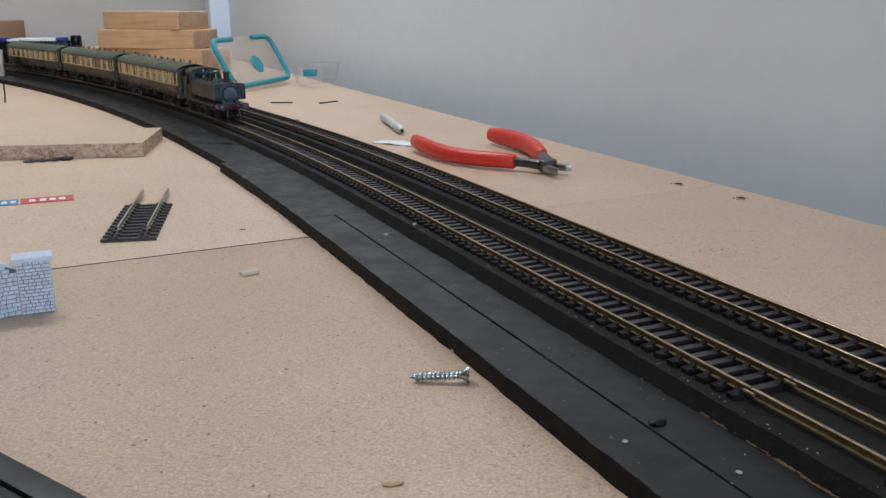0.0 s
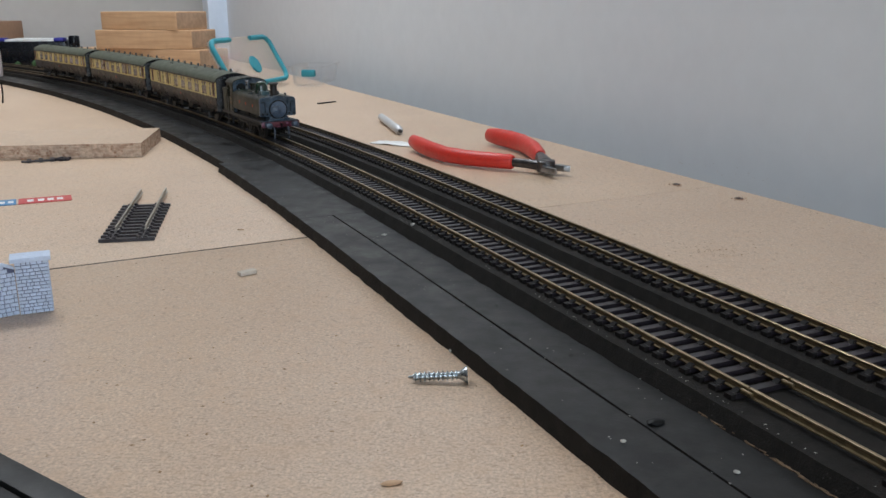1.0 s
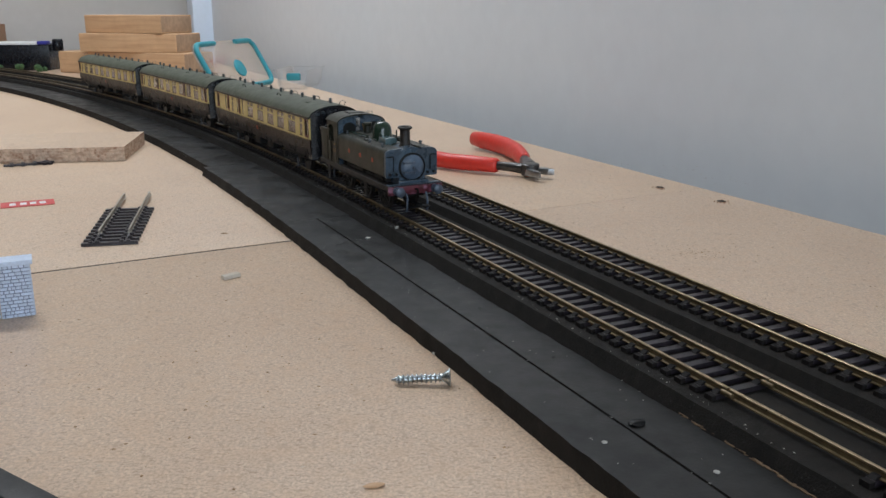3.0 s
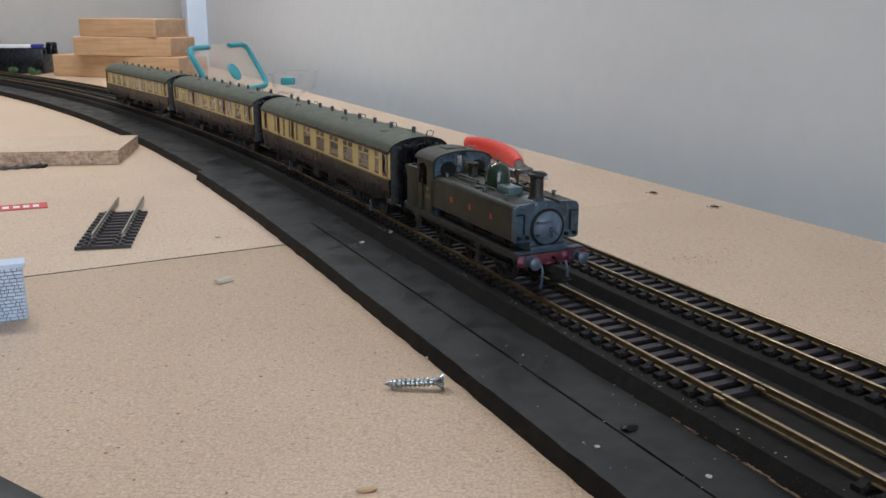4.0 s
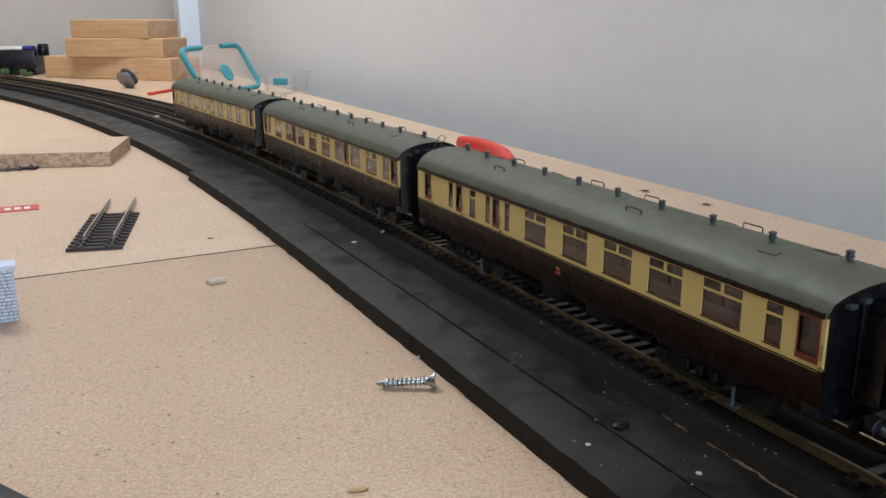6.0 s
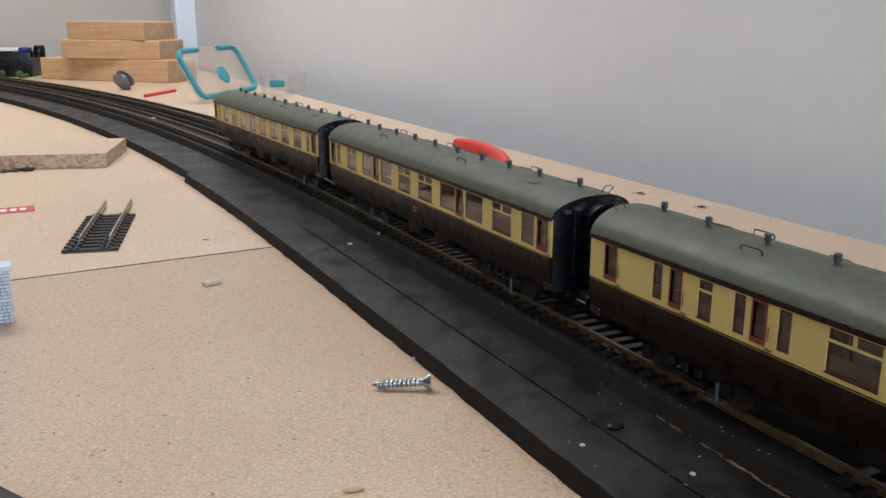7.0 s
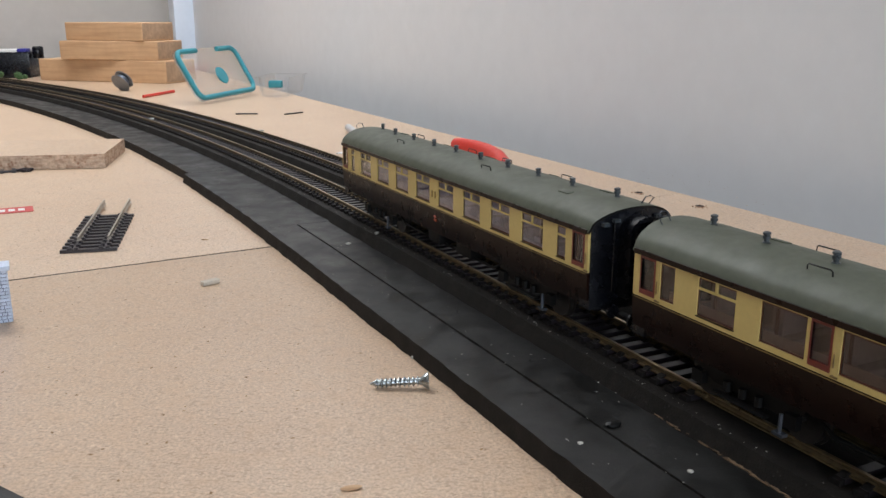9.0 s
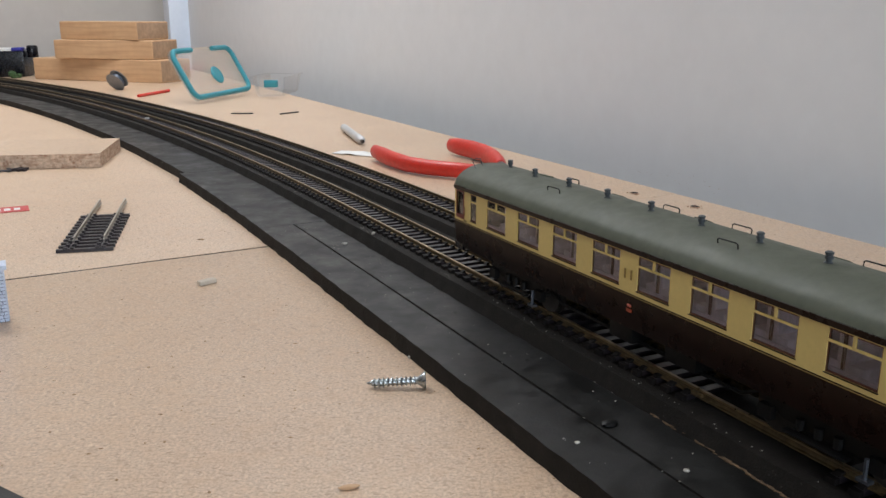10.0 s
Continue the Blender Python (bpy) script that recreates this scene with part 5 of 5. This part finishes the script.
ob = solid("plastic_wrapper", "crumpled thin white plastic wrapper by the track", "wrapper", bm, M["white_plastic"], at(-.040, .829, .0003, -28))
ob.modifiers.new("thickness", "SOLIDIFY").thickness = 0.0003


# small black offcuts of plastic
def scrap(x, y, deg, length, fork):
    bm = B()
    box(bm, -length / 2, length / 2, -.0014, .0014, 0, .0016)
    for k in range(fork):
        xx = -length / 2 + length * (k + .7) / (fork + .4)
        box(bm, xx - .0016, xx + .0016, -.0050, .0062, .0002, .0022)
    solid("plastic_scrap", "small black plastic scrap of sleeper on the baseboard", "scrap", bm, M["sleeper"], at(x, y, .0001, deg), bevel=.0002)["group"] = "plastic scraps"


scrap(-.214, 1.183, 0, .029, 0)
scrap(-.1525, 1.188, 50, .032, 0)
scrap(-.338, .738, 24, .030, 3)
scrap(-.323, .745, -20, .014, 2)


# timber blocks, stacked
def timber(x, y, z, deg, length, hgt, label):
    bm = B()
    box(bm, -length, 0, 0, .095, 0, hgt)
    for f in bm.faces:
        if abs(f.calc_center_median().x + length / 2) > length * .49:
            f.material_index = 1
    ob = solid("timber_block", label, "timber block", bm, [M["pine"], M["end_grain"]], at(x, y, z, deg), bevel=.0025, seg=3)
    ob["group"] = "stacked timber"


timber(-.462, 1.726, .0002, -22, .306, .0425, "long planed pine offcut at the bottom of a stack")
timber(-.479, 1.742, .0430, -15, .213, .0360, "planed pine offcut in the middle of a stack")
timber(-.507, 1.746, .0793, -23, .186, .0345, "planed pine offcut on top of a stack")


# food box with a teal seal, its lid leaning on it
def food_box():
    t = tagged(new("food_box"), "clear plastic food box with teal clip and seal", "food box")
    bm = B()
    def ring(w, d, z, r=.014, n=6):
        pts = []
        for cx, cy, a0 in ((w - r, d - r, 0), (-w + r, d - r, 90), (-w + r, -d + r, 180), (w - r, -d + r, 270)):
            for i in range(n + 1):
                a = radians(a0 + 90 * i / n)
                pts.append(bm.verts.new((cx + r * math.cos(a), cy + r * math.sin(a), z)))
        return pts
    rings = [ring(w - .026, d - .012, z) for w, d, z in ((.046, .066, .0005), (.050, .070, .004), (.054, .074, .030), (.057, .077, .031), (.057, .077, .0325), (.0525, .0725, .0325), (.0485, .0685, .005), (.045, .065, .002))]
    for a, b in zip(rings[:-1], rings[1:]):
        for i in range(len(a)):
            bm.faces.new((a[i], a[(i + 1) % len(a)], b[(i + 1) % len(b)], b[i]))
    bm.faces.new(rings[0][::-1])
    bm.faces.new(rings[-1])
    part("tub", bm, M["thin_clear"], t, "thin clear tub")
    bm = B()
    box(bm, -.004, .017, -.073, -.062, .0175, .0285)
    part("clip", bm, M["teal"], t, "teal locking clip", bevel=.002)
    t.matrix_world = at(-.207, 1.475, .0, -6)
    return t


food_box()
lid = tagged(new("leaning_cover"), "clear plastic cover with teal seal, leaning up", "plastic cover")
o = Vector((-.3060, 1.3120, .0040))
ex = Vector((.0576, .1908, .0013)).normalized()
ey = Vector((-.0387, .0112, .0707))
ey = (ey - ex * ey.dot(ex)).normalized()
ez = ex.cross(ey)
lid.matrix_world = Matrix.Translation(o) @ Matrix((ex, ey, ez)).transposed().to_4x4()


def rounded(w, hgt, r, n=6):
    pts = []
    for cx, cy, a0 in ((w - r, hgt - r, 0), (r, hgt - r, 90), (r, r, 180), (w - r, r, 270)):
        for i in range(n + 1):
            a = radians(a0 + 90 * i / n)
            pts.append((cx + r * math.cos(a), cy + r * math.sin(a)))
    return pts


LW, LH = .186, .0835
bm = B()
prism(bm, rounded(LW, LH, .016), -.002, .002, "z")
part("panel", bm, M["clear"], lid, "clear lid panel", bevel=.0006)
bm = B()
loop = rounded(LW - .008, LH - .008, .014)
loop = [(x + .004, y + .004, .0035) for x, y in loop]
k = len(loop) // 4
seq = [(LW * .68, LH - .004, .0035)] + loop[:k][::-1] + loop[3 * k:][::-1] + loop[2 * k:3 * k][::-1] + loop[k:2 * k][::-1] + [(LW * .34, LH - .004, .0035)]
tube(bm, seq, .0040, 10)
part("seal", bm, M["teal"], lid, "teal silicone seal")
bm = B()
lathe(bm, [(.0135, 0), (.0145, .0015), (.0135, .0032), (.003, .0036)], 22, (LW * .54, LH * .42, .0015))
part("valve", bm, M["teal"], lid, "round teal valve")

# reel, red stick, black case and a box at the far end
re = tagged(new("wire_reel"), "small grey metal reel standing near the timber", "reel")
re.matrix_world = Matrix.Translation((-.497, 1.572, .0165)) @ Matrix.Rotation(radians(62), 4, "Z") @ Matrix.Rotation(radians(55), 4, "Y") @ Matrix.Scale(0.82, 4)
for z0 in (-.008, .006):
    bm = B()
    lathe(bm, [(.006, z0), (.0205, z0), (.0215, z0 + .001), (.0205, z0 + .002), (.006, z0 + .002)], 28)
    part("flange", bm, M["tool_grey2"], re, "grey flange")
bm = B()
lathe(bm, [(.0135, -.006), (.0150, -.004), (.0150, .004), (.0135, .006)], 24)
part("winding", bm, M["buffer"], re)
bm = B()
rod(bm, (-.420, 1.428, .0026), (-.398, 1.528, .0026), .0025, 10)
solid("red_stick", "thin red plastic stick lying near the track", "stick", bm, M["red_grip"], Matrix.Identity(4))

case = tagged(new("black_case"), "black plastic case with white top and blue clips", "case")
case.matrix_world = at(-.788, 1.900, .0, 6)
bm = B()
box(bm, -.34, 0, 0, .11, 0, .0530)
part("case_body", bm, M["black"], case, bevel=.003)
bm = B()
box(bm, -.125, -.020, .004, .10, .0531, .0570)
part("top_sheet", bm, M["white_plastic"], case, "white sheet on top")
for x in (-.014, -.132, -.25):
    bm = B()
    box(bm, x - .010, x + .010, .002, .030, .0531, .0600)
    part("clip", bm, M["blue_plastic"], case, "dark blue clip", bevel=.002)
bm = B()
lathe(bm, [(.010, 0), (.011, .002), (.011, .021), (.009, .024), (.002, .0245)], 20, (.013, .02, .040))
part("knob", bm, M["black"], case, "black round knob")
bm = B()
rr = random.Random(9)
for i in range(40):
    bmesh.ops.create_icosphere(bm, subdivisions=1, radius=rr.uniform(.005, .009), matrix=Matrix.Translation((rr.uniform(-.16, .06), rr.uniform(-.02, .0), rr.uniform(.003, .012))))
ob = solid("scatter_clump", "dark green clump of scatter foliage by the case", "scatter", bm, M["green_matt"], at(-.85, 1.872, .0, 6))

bm = B()
box(bm, -.45, 0, 0, .25, 0, .088)
solid("cardboard_box", "plain brown cardboard box at the board's end", "box", bm, M["card"], at(-1.02, 2.05, .0005, 8), bevel=.003)

# upright block beside the curve, and a wire standing by it
p = line(1.62, -0.036)
bm = B()
box(bm, -.016, .016, -.012, .012, 0, .045)
solid("wooden_block", "pale upright wooden block beside the curved track", "block", bm, M["pale_wood"], at(p.x - .022, p.y + .01, SLAB + .0002, 20), bevel=.002)
bm = B()
tube(bm, [(0, 0, 0), (.001, .001, .012), (.0015, 0, .028)], .0010, 8)
solid("bare_wire", "thin dark wire standing out of the baseboard", "wire", bm, M["under"], at(-.5885, 1.195, .0001))

# foam strip of an inner line in the foreground
bm = B()
d = Vector((.034, -.024, 0)).normalized()
nrm = Vector((-d.y, d.x, 0)) * -1
o = Vector((-.125, .2242, 0))
pts = [o - d * .35, o + d * .30]
for w0, w1, hgt in ((0, .0082, .007), (.0086, .060, .0058)):
    q = [pts[0] + nrm * w0, pts[1] + nrm * w0, pts[1] + nrm * w1, pts[0] + nrm * w1]
    prism(bm, [(v.x, v.y) for v in q], .0001, hgt, "z")
solid("foam_strip", "narrow black foam strip laid on the baseboard", "foam strip", bm, M["foam"], Matrix.Identity(4), bevel=.0006)

# blind screw holes with a rim of torn chips; dark caps paint their shade
for x, y in ((.202, .584), (.172, .633)):
    bm = B()
    r2 = random.Random(int(x * 1000))
    lathe(bm, [(.0036, .0002), (.0031, .0008), (.0026, .0003)], 16)
    for i in range(16):
        a = r2.uniform(0, 6.3)
        rr_ = r2.uniform(.0022, .0055)
        s = r2.uniform(.0004, .0011)
        bmesh.ops.create_cube(bm, size=s, matrix=Matrix.Translation((rr_ * math.cos(a), rr_ * math.sin(a), s * .4)) @ Matrix.Rotation(a, 4, "Z"))
    for f in bm.faces:
        c = f.calc_center_median()
        f.material_index = 1 if c.xy.length < .0029 else 0
    ob = solid("screw_hole", "torn screw hole in the chipboard surface", "screw hole", bm, [M["chip_edge"], M["gap_shade"]], at(x, y, .0))
    ob["group"] = "screw holes"

# wood chip and crumbs that show singly
def crumb(x, y, z, w, l, hgt, deg, mat, label):
    bm = B()
    bmesh.ops.create_icosphere(bm, subdivisions=2, radius=1.0)
    for v in bm.verts:
        v.co *= 1 + .35 * noise.noise(v.co * 1.7 + Vector((x * 900, y * 300, 0)))
        v.co = Vector((v.co.x * l / 2, v.co.y * w / 2, v.co.z * hgt / 2))
    solid("crumb", label, "crumb", bm, mat, at(x, y, z + hgt * .42, deg))["group"] = "crumbs"


crumb(-.014, .2175, 0, .0022, .0062, .0012, 12, M["pine"], "pale wood splinter on the baseboard")
crumb(.0035, .3140, 0, .0014, .0016, .0012, 0, M["paint_fleck"], "tiny pale crumb against the foam edge")
v = line(.2985, -.0158)
crumb(v.x, v.y, BED, .0015, .0036, .0016, 60, M["paint_fleck"], "white plaster crumb on the edge of the track underlay")
crumb(-.118, .503, 0, .0016, .0042, .0007, 5, M["sawdust"], "brown wood fleck on the baseboard")
crumb(.0640, .2400, SLAB, .0040, .0058, .0016, 20, M["under"], "black blob of glue on the foam slab")
crumb(.0520, .2285, SLAB, .0015, .0018, .0009, 0, M["paint_fleck"], "pale fleck on the black foam")
crumb(.0790, .2110, SLAB, .0017, .0018, .0009, 0, M["paint_fleck"], "pale fleck on the black foam")
crumb(-.0310, .4625, SLAB, .0022, .0034, .0012, 30, M["paint_fleck"], "pale fleck on the black foam")

# the white crumb is added to give a rail joiner's bright spot
for s_, off_, mat_, lab_ in ((.906, .0018, "white_plastic", "white crumb added as the bright spot of a rail joiner"), (.738, TRACK2 + .0150, "paint_fleck", "dull pale flake lying beside the rail")):
    v = line(s_, off_)
    crumb(v.x, v.y, SLEEP, .0034, .0060, .0022, 20, M[mat_], lab_)

# torn brown edge of the foam bed in the foreground
bm = B()
r3 = random.Random(21)
for i in range(110):
    s = r3.choice((r3.uniform(-.03, .030), r3.uniform(-.03, .060)))
    v = line(s, -.0206 + (s - .04) * .02 + r3.uniform(-.0005, .0005), SLAB + .0002)
    k = r3.uniform(.0003, .0010)
    bmesh.ops.create_cube(bm, size=k, matrix=Matrix.Translation(v) @ Matrix.Rotation(heading(s) + r3.uniform(-.3, .3), 4, "Z") @ Matrix.Diagonal((.5, 3.0, .35, 1)))
tagged(part("torn_fibres", bm, M["cork"], None, smooth=0), "torn brown fibres along the foam edge", "fibres", kind="stuff")

# cuts and nicks in the foam, dust and specks
bm = B()
for s, off, a, ln in ((.705, -.030, 60, .016), (.585, -.033, 20, .020), (.585, -.027, 100, .010), (.800, -.040, 70, .010), (.46, -.030, 40, .007), (.30, -.047, 25, .012), (.175, -.030, 70, .006), (.462, -.0345, 110, .013), (.455, -.0305, 15, .011), (.425, -.0320, 60, .007), (.404, -.0289, 40, .003), (.116, -.0311, 40, .003)):
    v = line(s, off, SLAB + .00005)
    b2 = Matrix.Translation(v) @ Matrix.Rotation(heading(s) + radians(a), 4, "Z")
    p4 = [b2 @ Vector(c) for c in ((-ln / 2, 0, .0001), (0, .0009, .00022), (ln / 2, 0, .0001), (0, -.0009, .00022))]
    vs = [bm.verts.new(c) for c in p4]
    bm.faces.new(vs)
tagged(part("foam_nicks", bm, M["under"], None, smooth=0), "small cuts and nicks in the black foam", "nicks", kind="stuff")
verts, faces = [], []
r4 = random.Random(77)


def speck(v, k, up):
    a = r4.uniform(0, 6.3)
    b = len(verts)
    c, s_ = math.cos(a) * k, math.sin(a) * k
    verts.extend([(v.x + c, v.y + s_, v.z), (v.x - s_ * .6, v.y + c * .6, v.z), (v.x - c, v.y - s_, v.z), (v.x + s_ * .6, v.y - c * .6, v.z), (v.x, v.y, v.z + up)])
    faces.extend([(b, b + 1, b + 4), (b + 1, b + 2, b + 4), (b + 2, b + 3, b + 4), (b + 3, b, b + 4)])


for i in range(420):
    s = r4.uniform(-.02, .75) ** 1.0
    off = r4.choice((r4.uniform(-.060, -.018), r4.uniform(-.060, -.018), r4.uniform(-.0165, -.0145), r4.uniform(.019, .029)))
    z = BED if off > -.0168 and off < 0 else (SLAB + (.0002 if off > 0 else 0))
    speck(line(s, off, z), r4.choice((.0002, .0002, .0003, .0003, .0005)), .0002)
me = bpy.data.meshes.new("dust_specks")
me.from_pydata(verts, [], faces)
me.materials.append(M["paint_fleck"])
tagged(new("dust_specks", me), "pale dust specks scattered over the black foam", "dust", kind="stuff")
verts, faces = [], []
for i in range(1300):
    x, y = r4.uniform(-.28, .25), r4.uniform(.17, .75)
    speck(Vector((x, y, .00005)), r4.choice((.0003, .0004, .0006, .0009)), .0001)
for i in range(90):
    speck(Vector((r4.gauss(.149, .009), r4.gauss(.455, .007), .00005)), r4.choice((.0003, .0005, .0008)), .0001)
me = bpy.data.meshes.new("wood_specks")
me.from_pydata(verts, [], faces)
me.materials.append(M["sawdust"])
tagged(new("wood_specks", me), "dark wood specks on the chipboard surface", "dust", kind="stuff")


verts, faces = [], []
for i in range(900):
    x, y = r4.uniform(-.26, .24), r4.uniform(.17, .70)
    speck(Vector((x, y, .00004)), r4.choice((.0003, .0004, .0006, .0010)), .00008)
me = bpy.data.meshes.new("pale_flakes")
me.from_pydata(verts, [], faces)
me.materials.append(M["pale_flake"])
tagged(new("pale_flakes", me), "pale wood flakes in the chipboard surface", "flakes", kind="stuff")


# ---- the pieces of the track, last ----
sleepers(track_a[0], 0.0, track_a[1], ((0.006, 0.050),))
sleepers(track_b[0], TRACK2, track_b[1], ())


# ---- everything that moves ----
def motions():
    for i, c in enumerate(coaches):
        walk(c, [(t, on_line(run(t) + i * (COACH + GAP), COACH, 0.04)) for t in TIMES])
    walk(loco, [(t, on_line(run(t) - 0.135, LOCO, 0.03)) for t in TIMES])
    ticks = [i / 30 for i in range(301)]
    for wheel, at, radius in WHEELS:
        walk(wheel, [(t, Matrix.Translation(at) @ Matrix.Rotation((run(0) - run(t)) / radius, 4, "Y")) for t in ticks])
    for bar, crank, up in RODS:
        rows = []
        for t in ticks:
            a = (run(0) - run(t)) / 0.0092
            rows.append((t, Matrix.Translation((crank * math.cos(a), 0, up - crank * math.sin(a)))))
        walk(bar, rows)


motions()
